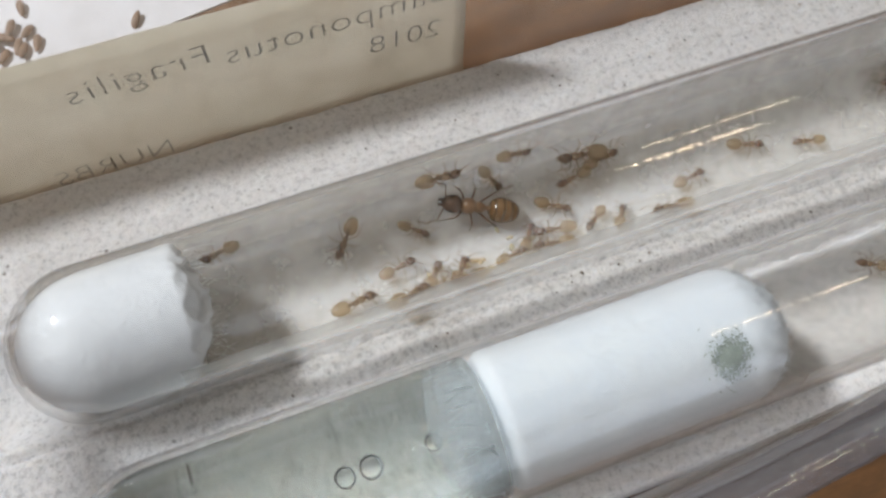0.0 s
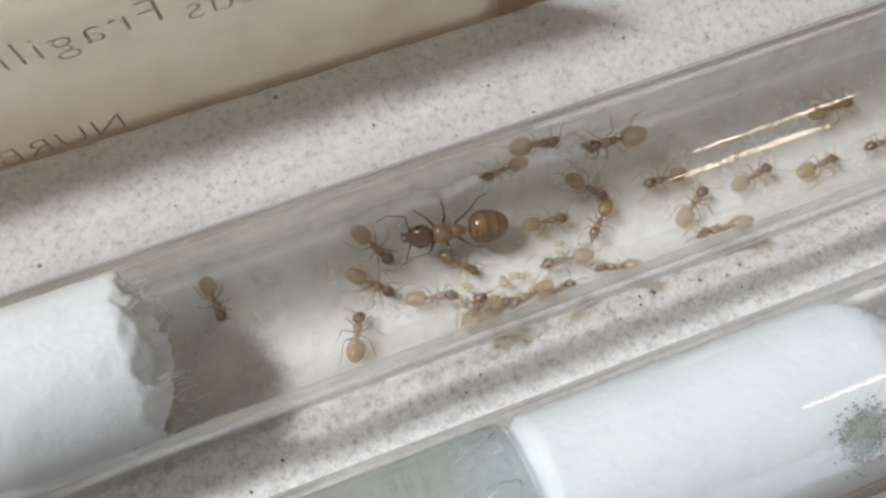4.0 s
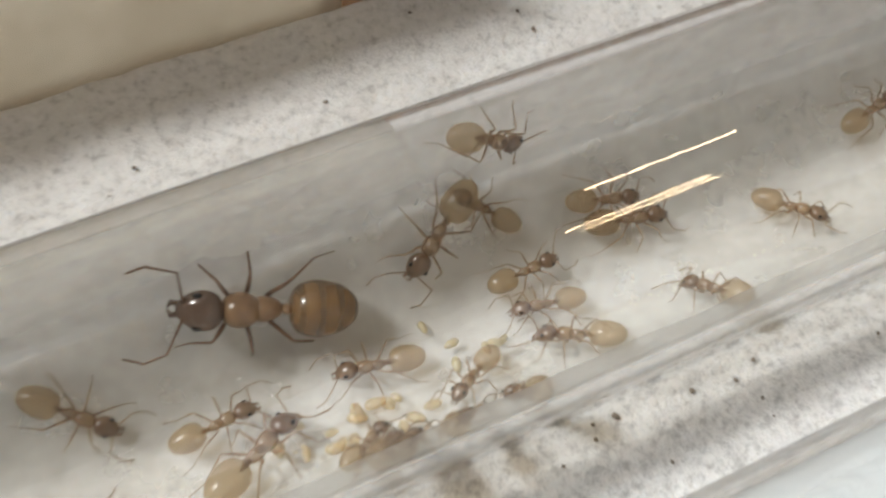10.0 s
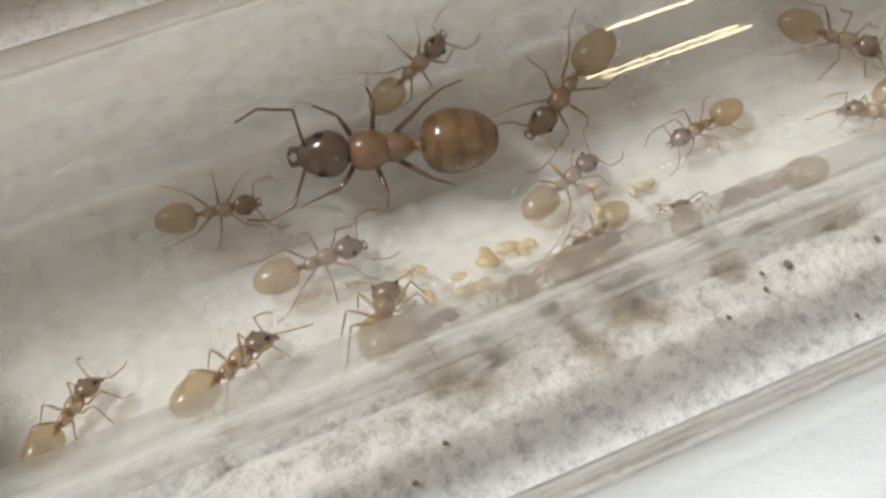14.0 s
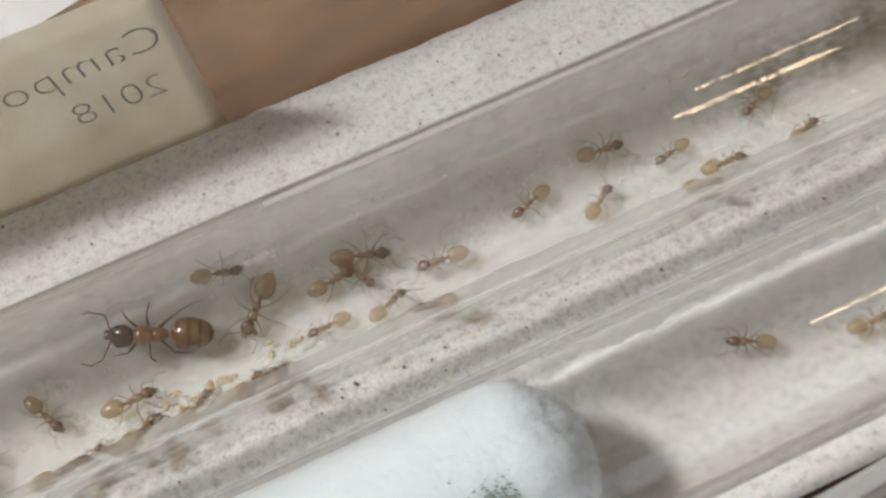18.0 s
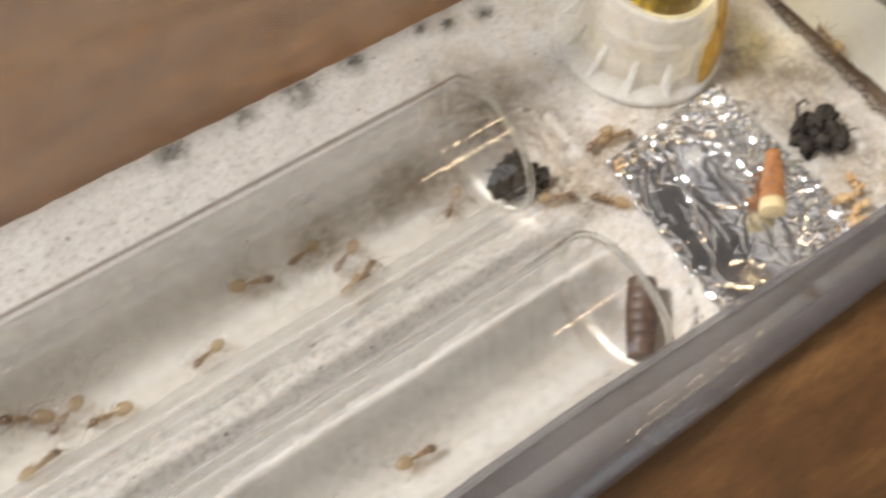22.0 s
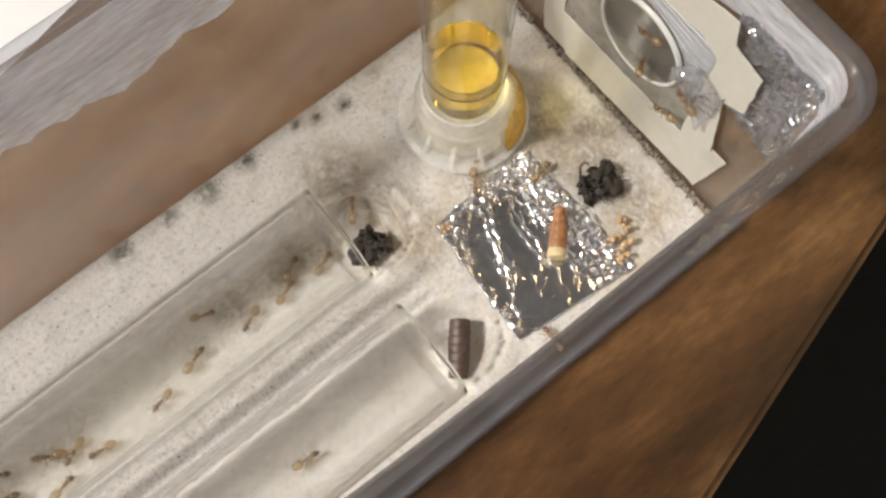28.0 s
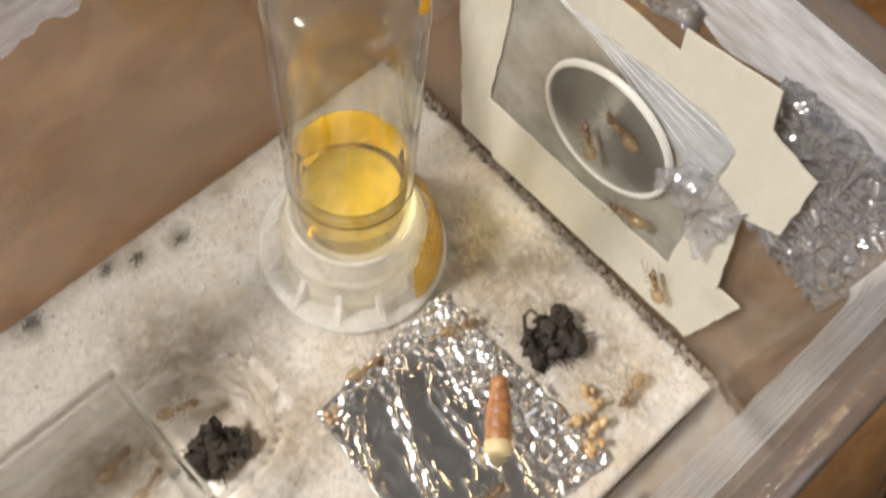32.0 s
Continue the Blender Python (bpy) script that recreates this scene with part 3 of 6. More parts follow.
def outline(z, grow, n=7):
    """The box's rounded outline at height z, grown outwards; the walls lean out by DRAFT."""
    g = grow + DRAFT * z
    near = 1.3 * grow + NEAR_DRAFT * z
    x0, x1 = X0 - g, X1 + g
    c = [(x1, near_y(x1) - near), (x1, far_y(x1) + g), (x0, far_y(x0) + g), (x0, near_y(x0) - near)]
    r = 0.42 + 0.8 * max(0.0, grow) + 0.02 * z
    pts = []
    for (x, y), (sx, sy), a0 in zip(c, ((-1, 1), (-1, -1), (1, -1), (1, 1)), (-90, 0, 90, 180)):
        for k in range(n + 1):
            a = math.radians(a0 + 90 * k / n)
            pts.append((x + sx * r + r * math.cos(a), y + sy * r + r * math.sin(a), z))
    # the long near side is warped: it bulges out towards the closed tube ends and dips in past the middle
    (xa, ya, _), (xb, yb, _) = pts[-1], pts[0]
    lift = max(0.0, z) / RIM_Z
    for k in range(1, 32):
        u = k / 32
        bow = lift * ((0.11 if grow < 0.1 else -0.02) * math.exp(-((u - 0.60) / 0.10) ** 2) - 0.45 * math.exp(-((u - 0.30) / 0.14) ** 2))
        pts.append((xa + (xb - xa) * u, ya + (yb - ya) * u + bow, z))
    return pts


def closed_grid(bm, rows):
    vs = [[bm.verts.new(p) for p in r] for r in rows]
    n = len(vs[0])
    for a, b in zip(vs, vs[1:]):
        for i in range(n):
            j = (i + 1) % n
            bm.faces.new((a[i], a[j], b[j], b[i]))
    return vs


def plastic_box():
    box = empty("plastic_box", at(0, 0, TABLE_Z))
    tagged(box, "clear plastic storage box with a plaster floor, standing open", "plastic box")
    d = -TABLE_Z

    def up(rows):
        return [[(x, y, z + d) for x, y, z in r] for r in rows]
    bm = bmesh.new()
    rows = [outline(BASE_Z, 0.0), outline(1.5, 0.0), outline(RIM_Z - 0.5, 0.0), outline(RIM_Z, 0.03)]
    closed_grid(bm, up(rows))
    part("inner_wall", bm, PLASTIC, box, shadow=False)
    bm = bmesh.new()
    rows = [outline(RIM_Z - 0.52, WALL), outline(1.5, WALL), outline(BASE_Z, WALL)]
    vs = closed_grid(bm, up(rows))
    bm.faces.new(vs[-1])
    part("outer_wall", bm, PLASTIC, box)
    bm = bmesh.new()
    rows = [outline(RIM_Z, 0.03), outline(RIM_Z + 0.05, 0.10), outline(RIM_Z + 0.03, 0.22), outline(RIM_Z - 0.06, 0.27), outline(RIM_Z - 0.5, 0.27), outline(RIM_Z - 0.52, 0.24),
            outline(RIM_Z - 0.22, 0.21), outline(RIM_Z - 0.2, WALL), outline(RIM_Z - 0.52, WALL)]
    closed_grid(bm, up(rows))
    part("rim", bm, RIMP, box, "thick rounded plastic rim")
    # dried whitish coating brushed round the upper walls, with a ragged lower edge
    bm = bmesh.new()
    z1 = RIM_Z - 0.1
    ring_hi = outline(z1, -0.02, 9)
    dense = []
    for a, b in zip(ring_hi, ring_hi[1:] + ring_hi[:1]):
        n = max(1, int((Vector(a) - Vector(b)).length / 0.12))
        dense += [Vector(a).lerp(Vector(b), k / n) for k in range(n)]
    rows = [[], [], []]
    for p in dense:
        low = 4.15 + 0.35 * hash_noise(p.x * 0.35, p.y * 0.35, 3.1) + 0.22 * hash_noise(p.x * 1.7, p.y * 1.7, 7.7) + 0.16 * hash_noise(p.x * 4.6, p.y * 4.6, 2.7) + 0.12 * (p.x / 10)
        if p.x > 6.0 and p.y < 2.0:
            low = 4.75 + 0.15 * hash_noise(p.y * 1.5, 3.0)
        if p.y < -3.0 and p.x < 6.0:
            low = 4.6 - 1.2 * min(1.0, max(0.0, (p.x + 8) / 2)) + 0.5 * hash_noise(p.x * 0.5, 1.0) + 0.2 * hash_noise(p.x * 2.3, 5.0)
        for i, zz in enumerate((z1, (z1 + low) / 2, low)):
            k = DRAFT * (z1 - zz)
            out = Vector((0, 0, 0))
            if p.x > X1 + 0.2:
                out.x = -k
            elif p.x < X0 - 0.2:
                out.x = k
            if p.y > 2.6:
                out.y = -k
            elif p.y < -3.95:
                out.y = NEAR_DRAFT * (z1 - zz)
            rows[i].append((p.x + out.x, p.y + out.y, zz))
    closed_grid(bm, up(rows))
    part("dried_coating", bm, COAT, box, "streaky whitish dried coating on the upper walls")


TUBES = ((0.0, 0.70), (-2.667, 0.70))


def plaster_z(x, y):
    """Height of the rough plaster, with the troughs in which the tubes lie."""
    z = 0.035 * hash_noise(x * 0.9, y * 0.9) + 0.03 * hash_noise(x * 3.1, y * 3.1, 4.0) + 0.022 * hash_noise(x * 9, y * 9, 9.0)
    for yc, zc in TUBES:
        w = math.hypot(y - yc + 0.03 * hash_noise(x * 2.5, y, 6.0), max(0.0, x - 0.55))
        if w < 1.06:
            g = zc - math.sqrt(max(0.0, 1.02 ** 2 - w * w)) if w < 0.85 else 0.12 - (1.06 - w) * 1.25
            z = min(z, g + 0.015 * hash_noise(x * 6, y * 6, 2.0))
    return z


def plaster_floor():
    """The cast plaster bed, with a shallow trough under each tube and a rough, crumbly top."""
    bm = bmesh.new()
    xs = [X0 + 0.12 + (X1 - X0 - 0.17) * i / 190 for i in range(191)]
    rows = []
    for x in xs:
        y0, y1 = near_y(x) + 0.06, far_y(x) - 0.04
        row = []
        for j in range(101):
            y = y0 + (y1 - y0) * j / 100
            z = plaster_z(x, y)
            if j in (0, 100) or x in (xs[0], xs[-1]):
                z -= 0.08
            row.append((x, y, z))
        rows.append(row)
    vs = grid(bm, rows)
    edge = [v for v in vs[0]] + [r[-1] for r in vs[1:]] + vs[-1][-2::-1] + [r[0] for r in vs[-2:0:-1]]
    low = [bm.verts.new((v.co.x, v.co.y, BASE_Z + 0.01)) for v in edge]
    n = len(edge)
    for k in range(n):
        j = (k + 1) % n
        bm.faces.new((edge[k], edge[j], low[j], low[k]))
    bmesh.ops.recalc_face_normals(bm, faces=bm.faces)
    tagged(part("plaster_floor", bm, PLASTER), "speckled off-white plaster floor cast in the plastic box", "plaster floor", kind="structure")


# ---------------------------------------------------------------- test tubes and what they hold


def tube_profile(r, length, n=10):
    """From the mouth at 0 back to the round end at -length."""
    return [(r, 0.0), (r, -0.25)] + [(r, -(length - r) * k / 12) for k in range(1, 13)] + [(r * math.cos(math.pi / 2 * k / n), -(length - r) - r * math.sin(math.pi / 2 * k / n)) for k in range(1, n + 1)]


def test_tube(yc, zc, length, label, cloud):
    t = empty("test_tube", at(0, yc, zc))
    tagged(t, label, "test tube", "test tubes on the plaster")
    out = tube_profile(1.0, length)
    inn = [(r * 0.9, h) for r, h in tube_profile(1.0, length - 0.1)]
    for name, glass, side in (("glass", GLASS, 1), ("glass_underside", INNERGLASS, -1)):
        bm = bmesh.new()
        lathe(bm, [(0.0 if r < 1e-4 else r, h) for r, h in out[::-1] + [(0.955, 0.03)]], 72, ALONG_X)
        bmesh.ops.recalc_face_normals(bm, faces=bm.faces)
        bmesh.ops.delete(bm, geom=[q for q in bm.faces if (q.calc_center_median().z + 0.3) * side < 0], context="FACES")
        part(name, bm, glass, t)
    bm = bmesh.new()
    lathe(bm, [(0.0 if r < 1e-4 else r, h) for r, h in [(0.945, 0.03)] + inn], 72, ALONG_X)
    bmesh.ops.recalc_face_normals(bm, faces=bm.faces)
    bmesh.ops.reverse_faces(bm, faces=bm.faces)
    part("inner_face", bm, INNERGLASS, t)
    bm = bmesh.new()
    ring = [(0.952 + 0.05 * math.cos(radians(a)), 0.02 + 0.045 * math.sin(radians(a))) for a in range(0, 361, 24)]
    lathe(bm, ring, 96, ALONG_X)
    bmesh.ops.remove_doubles(bm, verts=bm.verts, dist=1e-5)
    bmesh.ops.recalc_face_normals(bm, faces=bm.faces)
    part("lip", bm, LIPGLASS, t, "thick fire-polished glass lip", shadow=False)
    bm = bmesh.new()
    x0, x1, wide, film = cloud
    rows = []
    for i in range(121):
        x = x0 + (x1 - x0) * i / 120
        row = []
        for k in range(33):
            a = radians(-wide + 2 * wide * k / 32) * (1 + 0.12 * hash_noise(x * 1.3, k // 17, yc))
            row.append((x, 0.8965 * math.sin(a), -0.8965 * math.cos(a)))
        rows.append(row)
    grid(bm, rows)
    part("cloudy_film", bm, film, t, "milky damp film on the glass floor")
    # droplets on the upper sides of the glass, down to a ragged edge
    # the far band is widened to stand in for the bright refracted strip
    for side, low, high in ((1, 66, 122), (-1, 84, 108)):
        bm = bmesh.new()
        rows = []
        for i in range(241):
            x = x0 - 0.25 + (x1 - x0 + 0.1) * i / 240
            ragged = 6 * hash_noise(x * 1.1, side, yc) + 5 * hash_noise(x * 4.5, side, yc + 3) + 4 * hash_noise(x * 11, side, yc + 8)
            lo, hi = low + ragged, high + 3 * hash_noise(x * 2.0, side, 9.0)
            row = []
            for k in range(15):
                a = radians(lo + (hi - lo) * k / 14)
                row.append((x, side * 0.893 * math.sin(a), -0.893 * math.cos(a)))
            rows.append(row)
        grid(bm, rows)
        part("condensation", bm, DROPLETS, t, "fine whitish condensation and bright haze on the side of the glass")
    return t


def cotton_plug(name, label, yc, zc, x0, x1, r, round_back, ragged, material, cap=0.5, slant=0.0):
    """A wad of cotton from x0 to x1 in a tube; ragged: how uneven its open end is."""
    ob = empty(name, at(x1, yc, zc))
    tagged(ob, label, "cotton plug")
    bm = bmesh.new()
    L = x1 - x0
    rows = []
    n, seg = 90, 96
    for i in range(n + 1):
        u = 1 - (1 - i / n) ** 1.8 if i else 0.0
        row = []
        for k in range(seg):
            a = 2 * math.pi * k / seg
            s = u * L
            if round_back:
                q = min(1.0, s / (1.25 * r))
                rr = r * max(0.0, 1 - (1 - q) ** 2.3) ** (1 / 2.1)
            else:
                rr = r * math.sqrt(max(0.0, s / 0.3)) if s < 0.3 else r
            e = (L - s) / cap
            if e < 1:
                rr = min(rr, r * math.sqrt(max(0.0, 1 - (1 - e) ** 2)))
            ca, sa = math.cos(a), math.sin(a)
            y, z = rr * ca, rr * sa
            xx = -L + s - slant * u ** 2 * max(0.0, 0.35 - z / r) + (ragged * (0.5 * hash_noise(y * 1.6, z * 1.6, 5.0) + 0.45 * hash_noise(y * 5, z * 5, 2.0) + 0.3 * hash_noise(y * 11, z * 11, 4.0) + 0.15 * hash_noise(y * 25, z * 25, 4.0)) * u ** 4)
            w = 1 - 0.022 * abs(hash_noise(s * 2, ca * 2, sa * 2)) - 0.012 * abs(hash_noise(s * 11, ca * 9, sa * 9))
            row.append((xx, y * w, z * w))
        rows.append(row)
    vs = closed_grid(bm, rows)
    bm.faces.new(vs[0])
    bm.faces.new(vs[-1])
    bmesh.ops.recalc_face_normals(bm, faces=bm.faces)
    part("cotton_wad", bm, material, ob)
    return ob


def tubes_and_contents():
    (ya, za), (yb, zb) = TUBES
    test_tube(ya, za, 15.5, "clear glass test tube holding the ant colony, lying in the plaster", (-13.3, -0.25, 72, CLOUDED))
    test_tube(yb, zb, 15.25, "clear glass test tube with water and a wet cotton plug", (-6.1, -0.25, 60, CLOUDTHIN))
    plug = cotton_plug("cotton_plug", "white damp ragged cotton plug in the round tube end", ya, za, -15.38, -13.0, 0.893, True, 0.24, COTTON, 0.3, 0.5)
    bm = bmesh.new()
    rng = random.Random(5)
    for _ in range(110):
        a = rng.uniform(0, 2 * math.pi)
        q = 0.86 * math.sqrt(rng.random())
        p = Vector((-0.25 + rng.uniform(-0.2, 0.25), q * math.cos(a), q * math.sin(a)))
        d = Vector((rng.uniform(0.05, 0.3), rng.uniform(-0.14, 0.14), rng.uniform(-0.14, 0.14)))
        e = p + d
        if math.hypot(e.y, e.z) < 0.87:
            sweep(bm, [p, p + d * 0.5 + Vector((0, 0.03, 0.03)), e], [0.004, 0.0035, 0.0015], 3)
    part("cotton_fibre", bm, COTTON, plug)["kind"] = "stuff"
    plug = cotton_plug("cotton_plug", "wet white cotton plug with a grey-green mould spot", yb, zb, -10.46, -6.3, 0.893, False, 0.14, WETCOTTON, 0.75)
    bm = bmesh.new()
    for _ in range(1500):
        a, q = rng.uniform(0, 2 * math.pi), 0.24 * abs(rng.gauss(0, 0.5))
        x = -1.12 + q * math.cos(a)
        y = -0.40 + q * math.sin(a)
        zz = math.sqrt(max(0.0, (0.885 * math.sqrt(max(0, 1 - (1 - min(1, -x / 0.75)) ** 2))) ** 2 - y * y))
        egg(bm, (x + 0.02, y, zz + 0.012), [rng.uniform(0.006, 0.015)] * 3, 5, 4)
    part("mould_spot", bm, MOULD, plug, "grey-green fuzzy mould")["kind"] = "stuff"
    bm = bmesh.new()
    for _ in range(900):
        a, e = rng.uniform(0, 2 * math.pi), 0.75 * rng.random() ** 0.8
        rr = 0.88 * math.sqrt(max(0.0, 1 - (1 - e / 0.75) ** 2))
        p = Vector((-e + 0.02, rr * math.cos(a), rr * math.sin(a)))
        d = Vector((rng.uniform(0.2, 1.0), 0.5 * math.cos(a) + rng.uniform(-0.6, 0.6), 0.5 * math.sin(a) + rng.uniform(-0.6, 0.6))).normalized() * rng.uniform(0.03, 0.10)
        q = p + d
        if math.hypot(q.y, q.z) < 0.885:
            sweep(bm, [p - d * 0.3, p + d * 0.5 + Vector((0.012, 0.01, 0.01)), q], [0.004, 0.0035, 0.0015], 3)
    part("cotton_fibre", bm, WETCOTTON, plug)["kind"] = "stuff"
    # its soaked back end frays out into the water
    bm = bmesh.new()
    for _ in range(700):
        a, q = rng.uniform(0, 2 * math.pi), 0.88 * math.sqrt(rng.random())
        p = Vector((-4.12, q * math.cos(a), q * math.sin(a)))
        d = Vector((-rng.uniform(0.1, 0.55) * rng.random(), rng.uniform(-0.12, 0.12), rng.uniform(-0.12, 0.12)))
        if math.hypot((p + d).y, (p + d).z) < 0.885:
            sweep(bm, [p, p + d * 0.5 + Vector((0, 0.02, 0.02)), p + d], [0.010, 0.008, 0.003], 3)
    part("cotton_fibre", bm, WETCOTTON, plug)["kind"] = "stuff"
    for j in range(9):
        bm = bmesh.new()
        rows = []
        for i in range(9):
            row = []
            for k in range(48):
                a = 2 * math.pi * k / 48
                reach = (0.06 + 0.075 * j) * (1 + 0.35 * hash_noise(math.cos(a) * 1.8, math.sin(a) * 1.8, j))
                rr = (0.888 - 0.007 * j) * math.sqrt(max(0.02, 1 - (i / 8) ** 4))
                row.append((-4.02 - reach * i / 8, rr * math.cos(a), rr * math.sin(a)))
            rows.append(row)
        closed_grid(bm, rows)
        part("soaked_fringe", bm, FRINGE, plug, "thin soaked cotton fringe in the water")
    # water behind the wet plug, and its bubbles
    bm = bmesh.new()
    r, back = 0.8985, 15.13
    prof = [(0.0, -10.33), (r * 0.97, -10.33), (r, -10.36)] + [(r, -10.36 - (back - r - 10.36) * k / 6) for k in range(1, 7)]
    prof += [(r * math.cos(math.pi / 2 * k / 8), -(back - r) - r * math.sin(math.pi / 2 * k / 8)) for k in range(1, 9)]
    prof = [(0.0 if q < 1e-4 else q, h) for q, h in prof]
    lathe(bm, prof, 64, ALONG_X)
    bmesh.ops.recalc_face_normals(bm, faces=bm.faces)
    water = part("water", bm, WATER, None, shadow=False)
    water.matrix_basis = at(0, yb, zb)
    tagged(water, "clear water held in the tube behind the cotton", "water")
    for x, y, rr in ((-12.11, -2.80, 0.125), (-11.80, -2.79, 0.14), (-11.05, -2.77, 0.105)):
        bm = bmesh.new()
        egg(bm, (0, 0, 0), (rr, rr, rr * 0.9), 20, 12)
        b = part("air_bubble", bm, BUBBLE, None, shadow=False)
        b.matrix_basis = at(x, y, zb + 0.66)
        tagged(b, "round air bubble under the glass in the water", "bubble", "bubbles in the water")


# ---------------------------------------------------------------- tape label, end wall fittings


def far_tape():
    t = empty("tape_label", at(-12, far_y(-12) + WALL, 0))
    tagged(t, "cream masking tape label with handwriting, stuck outside the plastic wall", "tape label")
    bm = bmesh.new()
    xa, xb, z0, z1 = -17.0, -8.35, -0.5, 2.22
    rows = []
    for i in range(40):
        x = xa + (xb - xa) * i / 39
        row = []
        for j in range(9):
            z = z0 + (z1 - z0) * j / 8
            row.append((x + (0.02 * hash_noise(z * 6, 1) if i == 39 else 0) + 12, far_y(x) - far_y(-12) + DRAFT * z + 0.012 + 0.006 * hash_noise(x * 2, z * 2), z))
        rows.append(row)
    vs = grid(bm, rows)
    geo = bmesh.ops.extrude_face_region(bm, geom=bm.faces[:])
    for v in geo["geom"]:
        if isinstance(v, bmesh.types.BMVert):
            v.co.y += 0.02
    bmesh.ops.recalc_face_normals(bm, faces=bm.faces)
    part("tape", bm, LABELTAPE, t)
    for text, x, z, h, slant, wide in (("Camponotus", -8.50, 1.34, 0.45, 1.5, 1.06), ("Fragilis", -11.98, 1.36, 0.46, 2.5, 1.12), ("2018", -8.72, 0.62, 0.42, -1.0, 1.0), ("NURBS", -12.86, -0.30, 0.40, 2.0, 1.06)):
        cu = bpy.data.curves.new("writing", "FONT")
        cu.body, cu.size, cu.space_character, cu.offset = text, h * CM * 1.35, wide, -0.00011
        tmp = bpy.data.objects.new("writing", cu)
        scene.collection.objects.link(tmp)
        dg = bpy.context.evaluated_depsgraph_get()
        me = bpy.data.meshes.new_from_object(tmp.evaluated_get(dg))
        bpy.data.objects.remove(tmp)
        me.materials.clear()
        me.materials.append(PENCIL)
        ob = new("writing", me)
        ob.parent = t
        y = far_y(x) - far_y(-12) + DRAFT * z + 0.004
        ob.matrix_basis = at(x + 12, y, z, 90, slant, 180)
        ob["label"] = "grey pencil handwriting"


def wall_pt(y, z, off=0.0):
    return Vector((X1 + DRAFT * z - off, y, z))


def flat_piece(name, pts, material, parent, off, thick, label="", rough=0.0, shadow=True):
    """A thin piece lying on the inside of the end wall; pts are (y, z)."""
    bm = bmesh.new()
    n = Vector((-1, 0, DRAFT)).normalized()
    fine = []
    for a, b in zip(pts, pts[1:] + pts[:1]):
        k = max(1, int(math.hypot(b[0] - a[0], b[1] - a[1]) / 0.15)) if rough else 1
        for i in range(k):
            y, z = a[0] + (b[0] - a[0]) * i / k, a[1] + (b[1] - a[1]) * i / k
            fine.append((y + rough * hash_noise(y * 5, z * 5, 1), z + rough * hash_noise(y * 5, z * 5, 8)))
    slab(bm, [wall_pt(y, z, off) for y, z in fine], thick, n)
    return part(name, bm, material, parent, label, smooth=False, shadow=shadow)


def crumpled(name, pts, material, parent, off, amp, seed, res=26, label="", plane="wall"):
    """A crumpled sheet over a quadrilateral, as a fine grid with folds."""
    bm = bmesh.new()
    a, b, c, d = [Vector((p[0], p[1], 0)) for p in pts]
    rows = []
    for i in range(res + 1):
        u = i / res
        row = []
        for j in range(res + 1):
            v = j / res
            p = a.lerp(b, u).lerp(d.lerp(c, u), v)
            h = 0.0
            wx, wy = 0.25 * hash_noise(p.x * 1.3, p.y * 1.3, seed), 0.25 * hash_noise(p.x * 1.3, p.y * 1.3, seed + 9)
            for k, f in enumerate((1.5, 3.0, 5.5)):
                q = Vector(((p.x + wx) * f + seed, (p.y + wy) * f + seed * 0.7, k * 3.3))
                near, cells = noise.voronoi(q)
                tilt = Vector((hash_noise(cells[0].x * 3.1, cells[0].y * 3.7, 1.5), hash_noise(cells[0].x * 2.9, cells[0].y * 3.3, 7.5), 0))
                ridge = max(0.0, 1 - (near[1] - near[0]) * 3.5)
                h += (1.1 * ridge ** 1.5 + 1.0 * tilt.dot(q - cells[0]) * (1 - ridge)) / (1 + 0.75 * k)
            h += 0.08 * hash_noise(p.x * 1.1 + seed, p.y * 1.1, 2.0) + 0.05 * hash_noise(p.x * 8 + seed, p.y * 8, 2.0)
            e = 0.05 if i in (0, res) or j in (0, res) else 0.0
            p2 = p + Vector((hash_noise(p.x * 4, p.y * 4, seed), hash_noise(p.x * 4, p.y * 4, seed + 5), 0)) * e
            if plane == "wall":
                row.append(wall_pt(p2.x, p2.y, off + amp * max(-0.4, h)))
            else:
                row.append((p2.x, p2.y, off + amp * max(-0.4, h)))
        rows.append(row)
    grid(bm, rows)
    geo = bmesh.ops.extrude_face_region(bm, geom=bm.faces[:])
    for v in geo["geom"]:
        if isinstance(v, bmesh.types.BMVert):
            v.co += Vector((-0.012, 0, 0)) if plane == "wall" else Vector((0, 0, 0.012))
    bmesh.ops.recalc_face_normals(bm, faces=bm.faces)
    return part(name, bm, material, parent, label, smooth=True)


